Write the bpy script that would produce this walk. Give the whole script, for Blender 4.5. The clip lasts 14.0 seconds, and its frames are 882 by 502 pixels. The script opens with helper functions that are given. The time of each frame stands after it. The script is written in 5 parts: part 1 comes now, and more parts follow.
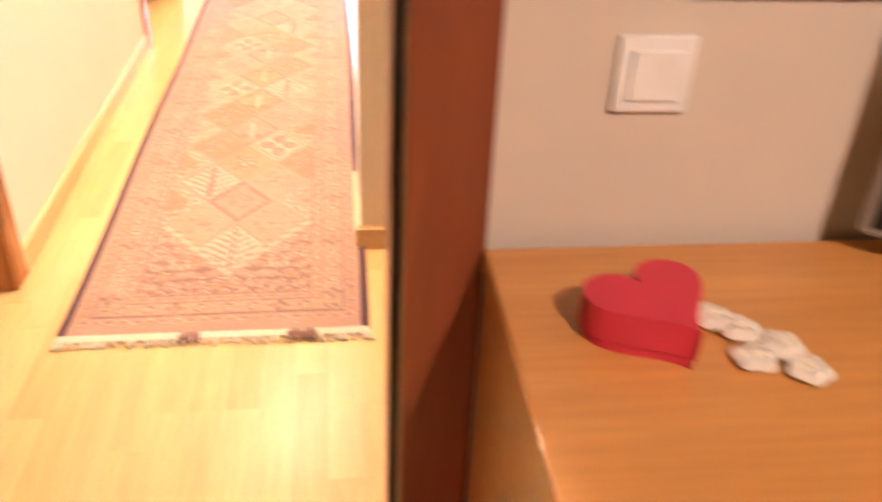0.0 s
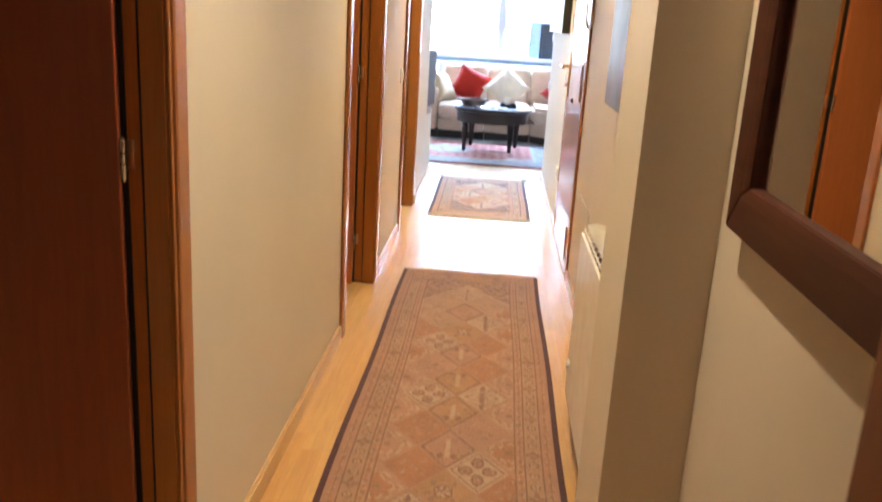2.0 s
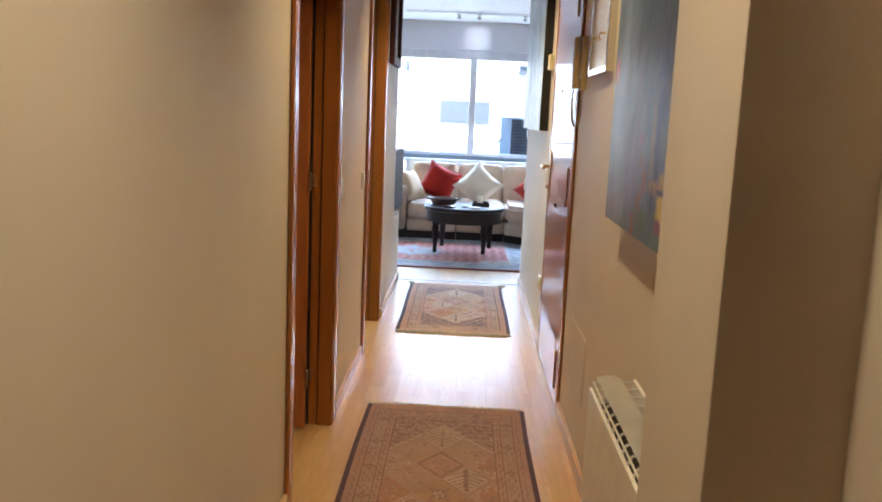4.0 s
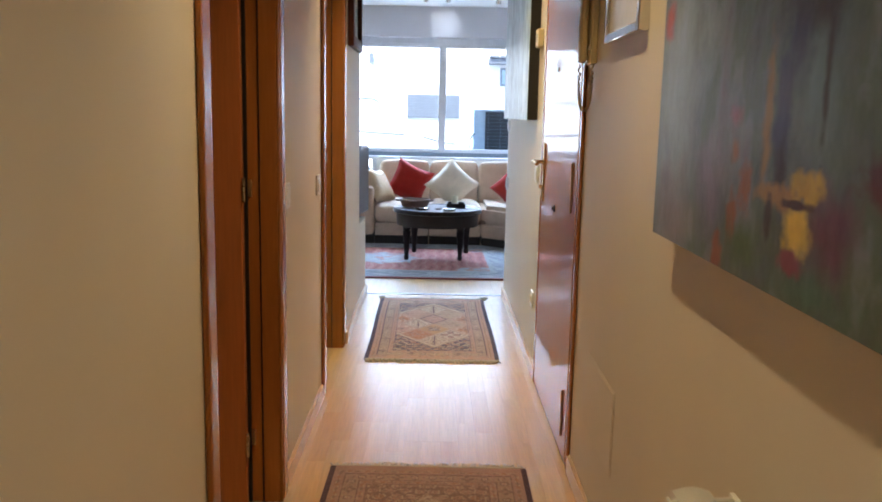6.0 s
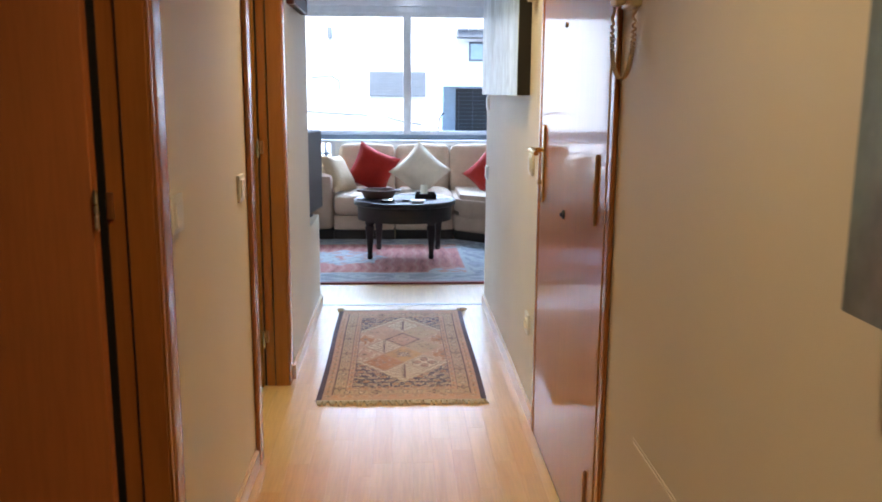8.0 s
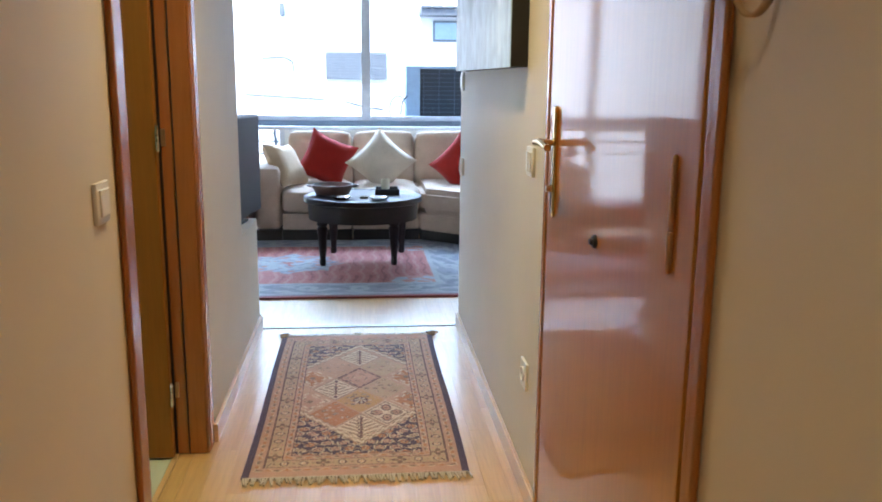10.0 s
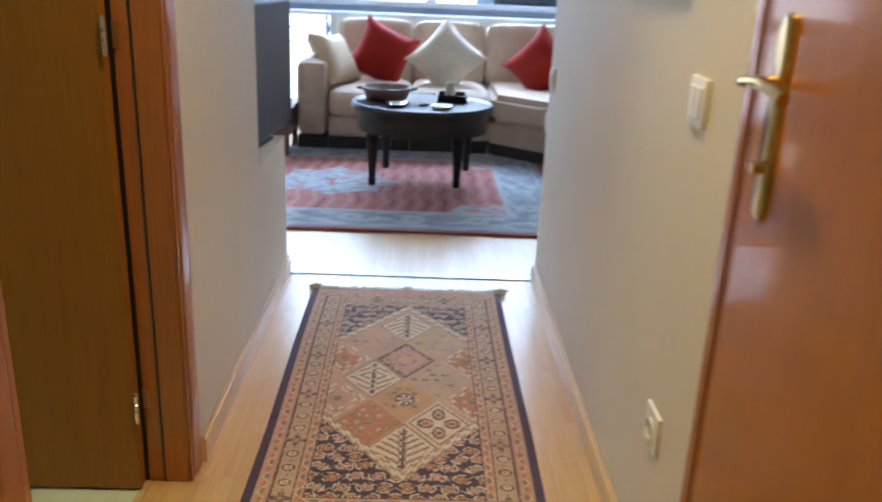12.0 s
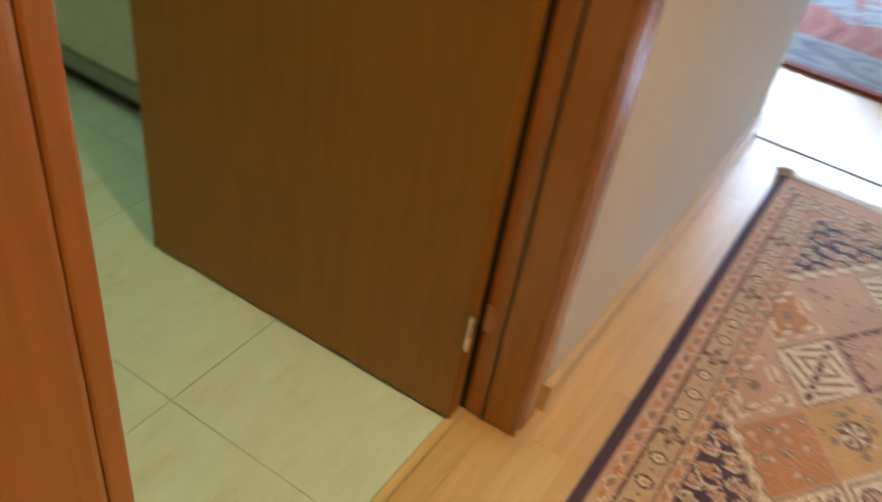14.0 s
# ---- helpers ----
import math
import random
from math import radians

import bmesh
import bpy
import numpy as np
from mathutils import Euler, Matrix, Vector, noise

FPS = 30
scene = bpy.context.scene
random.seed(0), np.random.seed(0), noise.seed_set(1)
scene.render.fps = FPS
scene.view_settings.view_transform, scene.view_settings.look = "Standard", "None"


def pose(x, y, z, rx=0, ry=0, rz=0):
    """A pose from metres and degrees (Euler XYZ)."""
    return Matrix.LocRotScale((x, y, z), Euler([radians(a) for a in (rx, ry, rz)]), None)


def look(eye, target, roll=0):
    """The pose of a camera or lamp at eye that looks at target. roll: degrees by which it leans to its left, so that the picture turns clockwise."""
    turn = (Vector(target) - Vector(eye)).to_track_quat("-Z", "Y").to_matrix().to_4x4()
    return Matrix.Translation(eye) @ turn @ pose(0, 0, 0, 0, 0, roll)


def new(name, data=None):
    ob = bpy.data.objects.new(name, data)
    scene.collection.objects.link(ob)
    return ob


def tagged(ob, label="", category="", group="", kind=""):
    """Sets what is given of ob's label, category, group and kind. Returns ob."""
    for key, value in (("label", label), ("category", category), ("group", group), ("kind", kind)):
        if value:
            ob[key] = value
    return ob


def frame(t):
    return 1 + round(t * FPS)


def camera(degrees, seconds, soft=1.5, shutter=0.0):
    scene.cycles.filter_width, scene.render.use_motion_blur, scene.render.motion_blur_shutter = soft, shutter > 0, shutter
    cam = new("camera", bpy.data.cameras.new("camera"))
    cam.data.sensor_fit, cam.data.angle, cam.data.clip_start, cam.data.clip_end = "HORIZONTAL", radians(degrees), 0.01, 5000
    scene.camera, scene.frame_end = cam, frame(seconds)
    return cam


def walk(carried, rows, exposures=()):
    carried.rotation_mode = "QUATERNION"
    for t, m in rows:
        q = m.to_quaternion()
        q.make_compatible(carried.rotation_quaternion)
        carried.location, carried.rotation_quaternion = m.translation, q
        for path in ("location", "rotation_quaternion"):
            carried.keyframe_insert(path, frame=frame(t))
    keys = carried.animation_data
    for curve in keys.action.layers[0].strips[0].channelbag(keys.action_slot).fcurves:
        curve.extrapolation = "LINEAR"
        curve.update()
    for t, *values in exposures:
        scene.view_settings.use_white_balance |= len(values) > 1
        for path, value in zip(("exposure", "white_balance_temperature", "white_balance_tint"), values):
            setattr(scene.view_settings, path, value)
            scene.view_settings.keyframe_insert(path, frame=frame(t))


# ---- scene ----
cam = camera(55.6, 14.0, soft=1.8, shutter=0.6)
PATH = [
    (0, (0.29, -0.182, 1.194), (0.52, 1.496, 0.13), 2.7),
    (0.5, (0.163, -0.107, 1.228), (0.201, 1.623, 0.224), 2.6),
    (1, (0.089, -0.028, 1.254), (0.075, 1.79, 0.422), 3.0),
    (1.5, (0.069, 0.059, 1.265), (-0.001, 1.942, 0.593), 3.3),
    (2, (0.06, 0.162, 1.279), (-0.043, 2.087, 0.746), 3.4),
    (2.5, (0.057, 0.282, 1.303), (-0.053, 2.232, 0.873), 3.1),
    (3, (0.053, 0.42, 1.314), (-0.041, 2.386, 0.958), 3.1),
    (5.5, (0.004, 1.361, 1.256), (0.01, 3.338, 0.948), 1.3),
    (6, (-0.005, 1.536, 1.255), (0.016, 3.509, 0.932), 1.2),
    (6.5, (-0.026, 1.744, 1.256), (0.013, 3.715, 0.919), 1.0),
    (7, (-0.037, 1.945, 1.254), (0.026, 3.914, 0.907), 0.8),
    (7.5, (-0.02, 2.192, 1.24), (0.059, 4.159, 0.885), 0.7),
    (8, (-0.002, 2.445, 1.24), (0.096, 4.408, 0.87), 0.4),
    (8.5, (-0.003, 2.666, 1.226), (0.123, 4.626, 0.849), 0.4),
    (11, (0.044, 3.75, 1.197), (0.243, 5.68, 0.713), 0.7),
    (11.5, (0.039, 3.98, 1.199), (0.196, 5.893, 0.634), 1.5),
    (12, (0.039, 4.214, 1.183), (0.093, 6.102, 0.526), 2.5),
    (12.5, (0.017, 4.439, 1.174), (-0.116, 6.276, 0.396), 4.1),
    (13, (-0.036, 4.649, 1.139), (-0.366, 6.396, 0.223), 5.4),
    (13.5, (-0.106, 4.827, 1.116), (-0.617, 6.428, 0.032), 7.2),
    (14, (-0.203, 5.003, 1.105), (-0.923, 6.392, -0.141), 9.8),
]
walk(cam, [(t, look(eye, target, roll)) for t, eye, target, roll in PATH],
     [(0.0, 4.85, 5850, 24), (0.5, 4.3, 6000, 18), (1.0, 3.9, 6100, 14), (1.5, 3.5, 6150, 13), (2.0, 3.15, 6150, 13), (2.5, 2.9, 6150, 13), (3.0, 2.7, 6150, 13), (4.2, 2.25, 6150, 12),
      (5.3, 2.06, 6200, 12), (6.5, 2.06, 6200, 12), (8.0, 2.08, 6250, 12), (8.7, 2.08, 6150, 11), (11.0, 1.97, 6000, 10), (12.5, 1.95, 6350, 14), (13.0, 1.97, 6400, 15), (14.0, 2.22, 6500, 13)])

# ---- world, sun, lamps ----
world = bpy.data.worlds.new("world")
scene.world = world
world.use_nodes = True
wn = world.node_tree
sky = wn.nodes.new("ShaderNodeTexSky")
sky.sky_type = "NISHITA"
sky.sun_disc = False
sky.sun_elevation = radians(52)
sky.sun_rotation = radians(200)
wn.nodes["Background"].inputs["Strength"].default_value = 0.15
wn.links.new(sky.outputs[0], wn.nodes["Background"].inputs["Color"])

sun = new("sun", bpy.data.lights.new("sun", "SUN"))
sun.data.energy, sun.data.angle, sun.data.color = 3.0, radians(0.53), (1.0, 0.99, 0.97)
sun.matrix_world = look((-3, -8, 12), (0, 0, 0))

WARM = (1.0, 0.75, 0.4)
SOFT_WARM = (1.0, 0.79, 0.5)


def ceiling_lamp(x, y, z, watts, colour, size=0.16, spread=160):
    ob = new("lamp", bpy.data.lights.new("lamp", "AREA"))
    ob.data.shape, ob.data.size, ob.data.energy, ob.data.color = "DISK", size, watts, colour
    ob.data.spread = radians(spread)
    ob.matrix_world = pose(x, y, z)
    return ob


CEIL = 2.36
LAMPS = [(0.0, 1.74), (0.0, 3.4), (0.0, 5.45)]
for lx, ly in LAMPS:
    ceiling_lamp(lx, ly, CEIL - 0.022, 1.4 if ly < 2.5 else 1.4 if ly < 4 else 2.35, SOFT_WARM if ly < 2.5 else WARM, 0.06 if ly < 4 else 0.14, 106)
# unseen lamps added to light the bedroom and the bathroom
ceiling_lamp(1.0, -1.1, CEIL - 0.022, 2.2, (1.0, 0.77, 0.54))      # bedroom
ceiling_lamp(-1.5, 5.7, CEIL - 0.022, 1.6, (0.62, 1.0, 0.66))    # bathroom

# unseen fill lamps added outside to strengthen the daylight through the window
sky_fill = new("sky_fill", bpy.data.lights.new("sky_fill", "AREA"))
sky_fill.data.shape, sky_fill.data.size, sky_fill.data.size_y = "RECTANGLE", 3.0, 1.4
sky_fill.data.energy, sky_fill.data.color = 62, (0.48, 0.69, 1.0)
sky_fill.matrix_world = look((0.3, 11.6, 2.95), (0.2, 9.2, 0.4))
open_fill = new("open_sky_fill", bpy.data.lights.new("open_sky_fill", "AREA"))
open_fill.data.shape, open_fill.data.size, open_fill.data.size_y = "RECTANGLE", 14.0, 5.0
open_fill.data.energy, open_fill.data.color = 740, (0.46, 0.68, 1.0)
open_fill.matrix_world = look((0.0, 14.9, 5.2), (0.0, 7.0, 3.6))

# ---- materials ----
def base_mat(name, colour, rough, metal=0.0, coat=0.0, spec=0.5, coat_rough=0.1):
    m = bpy.data.materials.new(name)
    m.use_nodes = True
    b = m.node_tree.nodes["Principled BSDF"]
    b.inputs["Base Color"].default_value = (*colour, 1)
    b.inputs["Roughness"].default_value = rough
    b.inputs["Metallic"].default_value = metal
    b.inputs["Coat Weight"].default_value = coat
    b.inputs["Coat Roughness"].default_value = coat_rough
    b.inputs["Specular IOR Level"].default_value = spec
    return m, m.node_tree, b


def coords(nt, scale=(1, 1, 1), generated=False):
    tc, mp = nt.nodes.new("ShaderNodeTexCoord"), nt.nodes.new("ShaderNodeMapping")
    mp.inputs["Scale"].default_value = scale
    nt.links.new(tc.outputs["Object"], mp.inputs["Vector"])
    return mp.outputs[0]


def noise_tex(nt, vec, scale, detail=4, rough=0.55):
    n = nt.nodes.new("ShaderNodeTexNoise")
    n.inputs["Scale"].default_value, n.inputs["Detail"].default_value, n.inputs["Roughness"].default_value = scale, detail, rough
    nt.links.new(vec, n.inputs["Vector"])
    return n.outputs["Fac"]


def ramp(nt, fac, stops):
    r = nt.nodes.new("ShaderNodeValToRGB")
    while len(r.color_ramp.elements) < len(stops):
        r.color_ramp.elements.new(0.5)
    for e, (p, c) in zip(r.color_ramp.elements, stops):
        e.position, e.color = p, (*c, 1)
    nt.links.new(fac, r.inputs[0])
    return r.outputs[0]


def mixc(nt, a, b, fac, mode="MULTIPLY"):
    n = nt.nodes.new("ShaderNodeMix")
    n.data_type, n.blend_type = "RGBA", mode
    for socket, value in ((n.inputs[0], fac), (n.inputs[6], a), (n.inputs[7], b)):
        if isinstance(value, (int, float)):
            socket.default_value = value
        elif isinstance(value, tuple):
            socket.default_value = (*value, 1)
        else:
            nt.links.new(value, socket)
    return n.outputs[2]


def bump(nt, b, fac, strength, dist):
    n = nt.nodes.new("ShaderNodeBump")
    n.inputs["Strength"].default_value, n.inputs["Distance"].default_value = strength, dist
    nt.links.new(fac, n.inputs["Height"])
    nt.links.new(n.outputs[0], b.inputs["Normal"])


def grey(v):
    return (v, v, v)


def plaster(name, colour, rough=0.6, grain=0.0012):
    m, nt, b = base_mat(name, colour, rough)
    v = coords(nt)
    big, fine = noise_tex(nt, v, 1.7, 3), noise_tex(nt, v, 170, 4)
    c = mixc(nt, colour, ramp(nt, big, [(0.3, grey(0.93)), (0.7, grey(1.0))]), 1.0)
    nt.links.new(c, b.inputs["Base Color"])
    bump(nt, b, fine, 0.25, grain)
    return m


def wood(name, dark, light, rough, coat=0.0, axis="z", scale=1.0, per_piece=False, spec=0.5, relief=0.06, coat_rough=0.1):
    m, nt, b = base_mat(name, light, rough, coat=coat, spec=spec, coat_rough=coat_rough)
    s = {"x": (1.2, 22, 22), "y": (22, 1.2, 22), "z": (22, 22, 1.2)}[axis]
    v = coords(nt, tuple(k * scale for k in s))
    if per_piece:
        info, add = nt.nodes.new("ShaderNodeObjectInfo"), nt.nodes.new("ShaderNodeVectorMath")
        sc = nt.nodes.new("ShaderNodeVectorMath")
        sc.operation = "SCALE"
        sc.inputs[0].default_value = (37, 91, 53)
        nt.links.new(info.outputs["Random"], sc.inputs["Scale"])
        nt.links.new(v, add.inputs[0])
        nt.links.new(sc.outputs[0], add.inputs[1])
        v = add.outputs[0]
    grain, pores = noise_tex(nt, v, 1.0, 5, 0.6), noise_tex(nt, v, 7, 3)
    c = ramp(nt, grain, [(0.3, dark), (0.72, light)])
    c = mixc(nt, c, ramp(nt, pores, [(0.35, grey(0.86)), (0.6, grey(1.0))]), 0.7)
    if per_piece:
        geo = nt.nodes.new("ShaderNodeNewGeometry")
        sm = nt.nodes.new("ShaderNodeMath")
        sm.operation = "ADD"
        nt.links.new(info.outputs["Random"], sm.inputs[0])
        nt.links.new(geo.outputs["Random Per Island"], sm.inputs[1])
        fr = nt.nodes.new("ShaderNodeMath")
        fr.operation = "FRACT"
        nt.links.new(sm.outputs[0], fr.inputs[0])
        c = mixc(nt, c, ramp(nt, fr.outputs[0], [(0.0, (0.94, 0.85, 0.75)), (0.4, (1.0, 0.98, 0.95)), (0.75, (1.0, 1.02, 1.02)), (1.0, (0.98, 0.91, 0.83))]), 1.0)
    nt.links.new(c, b.inputs["Base Color"])
    if relief:
        bump(nt, b, pores, relief, 0.0006)
    return m


def fabric(name, colour, rough=0.95, weave=420, vary=0.82, sheen=0.15):
    m, nt, b = base_mat(name, colour, rough, spec=0.2)
    v = coords(nt)
    c = mixc(nt, colour, ramp(nt, noise_tex(nt, v, 9, 4), [(0.3, grey(vary)), (0.7, grey(1.0))]), 1.0)
    c = mixc(nt, c, ramp(nt, noise_tex(nt, v, weave, 2), [(0.3, grey(0.75)), (0.65, grey(1.0))]), 0.8)
    nt.links.new(c, b.inputs["Base Color"])
    b.inputs["Sheen Weight"].default_value = sheen
    bump(nt, b, noise_tex(nt, v, weave, 2), 0.5, 0.002)
    return m


def plain(name, colour, rough, metal=0.0, coat=0.0, wear=0.9):
    m, nt, b = base_mat(name, colour, rough, metal, coat)
    v = coords(nt)
    f = noise_tex(nt, v, 14, 4)
    nt.links.new(mixc(nt, colour, ramp(nt, f, [(0.35, grey(wear)), (0.65, grey(1.0))]), 1.0), b.inputs["Base Color"])
    return m


M_WALL = plaster("cream_wall_paint", (0.745, 0.67, 0.545))
M_WHITE = plaster("white_wall_paint", (0.78, 0.77, 0.74))
M_BEDROOM = plaster("pale_bedroom_wall_paint", (0.66, 0.585, 0.48))
M_CEIL = plaster("ceiling_paint", (0.82, 0.81, 0.78))
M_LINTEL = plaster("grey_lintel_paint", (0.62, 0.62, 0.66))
M_FRAME = wood("varnished_door_frame_wood", (0.36, 0.124, 0.025), (0.42, 0.150, 0.031), 0.26, coat=0.3)
# one door wood, its shade, lamplight and green bathroom light put into colour
M_LEAF_SHADED = wood("door_leaf_wood_shaded", (0.215, 0.05, 0.017), (0.27, 0.066, 0.022), 0.4, coat=0.12)
M_LEAF_LIT = wood("door_leaf_wood_lit", (0.50, 0.165, 0.05), (0.55, 0.188, 0.058), 0.36, coat=0.2)
M_LEAF_GREENLIT = wood("door_leaf_wood_green_lit", (0.295, 0.12, 0.015), (0.33, 0.133, 0.018), 0.45, coat=0.04, spec=0.3)
M_FRONT = wood("glossy_front_door_wood", (0.42, 0.155, 0.011), (0.45, 0.168, 0.013), 0.35, coat=0.62, scale=0.6, relief=0.0, coat_rough=0.05, spec=0.15)
M_DARKWOOD = wood("dark_mirror_frame_wood", (0.05, 0.012, 0.006), (0.088, 0.023, 0.01), 0.5, coat=0.0, spec=0.25, axis="y")
M_SIDE = wood("brown_side_table_wood", (0.07, 0.026, 0.012), (0.12, 0.045, 0.02), 0.4, axis="x")
M_TABLE = wood("dark_table_wood", (0.011, 0.0065, 0.006), (0.026, 0.014, 0.012), 0.34, coat=0.05, axis="x", spec=0.25)
M_PLANK = wood("beech_laminate", (0.55, 0.33, 0.125), (0.65, 0.415, 0.165), 0.29, coat=0.0, axis="y", spec=0.5, per_piece=True)
M_SKIRT = wood("beech_skirting", (0.60, 0.38, 0.16), (0.72, 0.49, 0.23), 0.34, coat=0.2, axis="y")
M_DESK = wood("orange_desk_wood", (0.54, 0.235, 0.055), (0.66, 0.31, 0.08), 0.38, coat=0.2, axis="x")
M_SEAM = plain("dark_seam", (0.05, 0.03, 0.02), 0.8)
M_JOINT = plain("plank_joint", (0.36, 0.2, 0.08), 0.6)
M_BLACK = plain("black_rubber_and_shade", (0.012, 0.011, 0.011), 0.5)
M_BRASS = plain("polished_brass", (0.78, 0.58, 0.27), 0.22, 1.0)
# brass coloured darker in place of the dark surroundings it would mirror
M_DARKBRASS = plain("darkened_brass", (0.6, 0.4, 0.22), 0.4, 1.0)
M_CHROME = plain("polished_chrome", (0.75, 0.73, 0.7), 0.12, 1.0)
M_STEEL = plain("dull_steel", (0.32, 0.3, 0.28), 0.4, 1.0)
M_PLASTIC = plain("white_plastic", (0.86, 0.85, 0.81), 0.3)
M_IVORY = plain("ivory_plastic", (0.74, 0.63, 0.38), 0.35)
M_RAD = plain("cream_radiator_enamel", (0.84, 0.81, 0.71), 0.35)
M_TRACK = plain("blue_grey_window_track", (0.2, 0.24, 0.29), 0.4)
M_ALU = plain("white_aluminium", (0.62, 0.64, 0.68), 0.35)
M_SOFA = fabric("beige_sofa_fabric", (0.66, 0.5, 0.37))
M_RED = fabric("red_cushion_fabric", (0.38, 0.018, 0.01))
M_CREAM = fabric("cream_cushion_fabric", (0.84, 0.71, 0.55))
M_GOLD = fabric("gold_cushion_fabric", (0.66, 0.48, 0.30))
M_CERAMIC = plain("brown_ceramic", (0.16, 0.08, 0.055), 0.35)
M_WAX = plain("cream_wax", (0.85, 0.78, 0.6), 0.5)
M_TV = plain("grey_television_shell", (0.055, 0.055, 0.06), 0.45)
M_PINK = plain("red_card", (0.62, 0.035, 0.06), 0.55)
M_SHELL = plain("white_petals", (0.75, 0.68, 0.56), 0.7)
M_FACADE = plaster("white_facade_render", (0.74, 0.78, 0.81), 0.8, 0.003)
M_ROOF = plain("grey_roof_tiles", (0.13, 0.15, 0.18), 0.8)
M_LOUVRE = plain("grey_louvre_metal", (0.125, 0.15, 0.18), 0.6)
M_ACBODY = plain("pale_air_conditioner_shell", (0.35, 0.43, 0.5), 0.5)
M_ACGRILLE = plain("black_air_conditioner_grille", (0.03, 0.032, 0.036), 0.5)
M_CABLE = plain("black_cable", (0.03, 0.03, 0.03), 0.6)
M_GROUND = plain("concrete_ground", (0.32, 0.31, 0.3), 0.9)
M_VANITY = plain("cream_bathroom_cabinet", (0.6, 0.58, 0.46), 0.4)
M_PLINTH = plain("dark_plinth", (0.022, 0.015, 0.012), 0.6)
M_GROUT = plain("grey_grout", (0.46, 0.45, 0.4), 0.8)
M_FRINGE = fabric("ivory_wool_fringe", (0.6, 0.5, 0.35))

m, nt, b = base_mat("cream_marbled_tile", (0.6, 0.58, 0.47), 0.22)
tv = coords(nt, (1, 0.35, 1))
veins = ramp(nt, noise_tex(nt, tv, 14, 7, 0.7), [(0.34, (0.56, 0.54, 0.38)), (0.45, (0.58, 0.62, 0.48)), (0.7, (0.62, 0.69, 0.56))])
nt.links.new(veins, b.inputs["Base Color"])
M_TILE = m

m, nt, b = base_mat("mirror_silver", (0.9, 0.9, 0.9), 0.015, 1.0)
M_MIRROR = m

m, nt, b = base_mat("window_glass", (1, 1, 1), 0.0)
b.inputs["Transmission Weight"].default_value = 1.0
b.inputs["IOR"].default_value = 1.05
M_GLASS = m

m, nt, b = base_mat("lamp_glow", (1, 1, 1), 0.5)
b.inputs["Emission Color"].default_value = (1.0, 0.9, 0.75, 1)
b.inputs["Emission Strength"].default_value = 12
M_GLOW = m


# ---- mesh helpers ----
def mesh_of(name, bm, material, smooth=False):
    me = bpy.data.meshes.new(name)
    bm.normal_update()
    bm.to_mesh(me)
    bm.free()
    for mt in (material if isinstance(material, (list, tuple)) else [material]):
        me.materials.append(mt)
    if smooth:
        if not any(p.use_smooth for p in me.polygons):
            me.polygons.foreach_set("use_smooth", [True] * len(me.polygons))
        rounded = [p.use_smooth for p in me.polygons]
        me.set_sharp_from_angle(angle=radians(40))
        me.polygons.foreach_set("use_smooth", rounded)
    return me


def part(name, bm, material, parent=None, label="", smooth=True):
    ob = new(name, mesh_of(name, bm, material, smooth))
    if parent is not None:
        ob.parent = parent
    return tagged(ob, label)


def thing(name, label, category, at=(0, 0, 0), rz=0, group="", kind=""):
    ob = new(name)
    ob.empty_display_size = 0.05
    ob.matrix_world = pose(*at, 0, 0, rz)
    return tagged(ob, label, category, group, kind)


def box(x0, x1, y0, y1, z0, z1, bevel=0.0, seg=2, bm=None):
    own = bmesh.new()
    bmesh.ops.create_cube(own, size=1)
    bmesh.ops.transform(own, matrix=Matrix.LocRotScale(((x0 + x1) / 2, (y0 + y1) / 2, (z0 + z1) / 2), None, (x1 - x0, y1 - y0, z1 - z0)), verts=own.verts)
    if bevel:
        bmesh.ops.bevel(own, geom=own.edges[:], offset=bevel, segments=seg, profile=0.5, affect="EDGES")
        own.normal_update()
        for f in own.faces:                              # flat sides stay flat, only the rounded edges are smooth
            f.smooth = max(abs(c) for c in f.normal) < 0.999
    return own if bm is None else join(bm, own)


def join(bm, other, m=None):
    if m is not None:
        bmesh.ops.transform(other, matrix=m, verts=other.verts)
    me = bpy.data.meshes.new("join")
    other.to_mesh(me)
    other.free()
    bm.from_mesh(me)
    bpy.data.meshes.remove(me)
    return bm


def lathe(profile, steps=28, cap=True):
    """A turned shape from (radius, z) pairs."""
    bm, rings = bmesh.new(), []
    for r, z in profile:
        rings.append([bm.verts.new((r * math.cos(2 * math.pi * k / steps), r * math.sin(2 * math.pi * k / steps), z)) for k in range(steps)])
    for a, c in zip(rings, rings[1:]):
        for k in range(steps):
            bm.faces.new((a[k], a[(k + 1) % steps], c[(k + 1) % steps], c[k]))
    if cap:
        bm.faces.new(rings[0][::-1])
        bm.faces.new(rings[-1])
    return bm


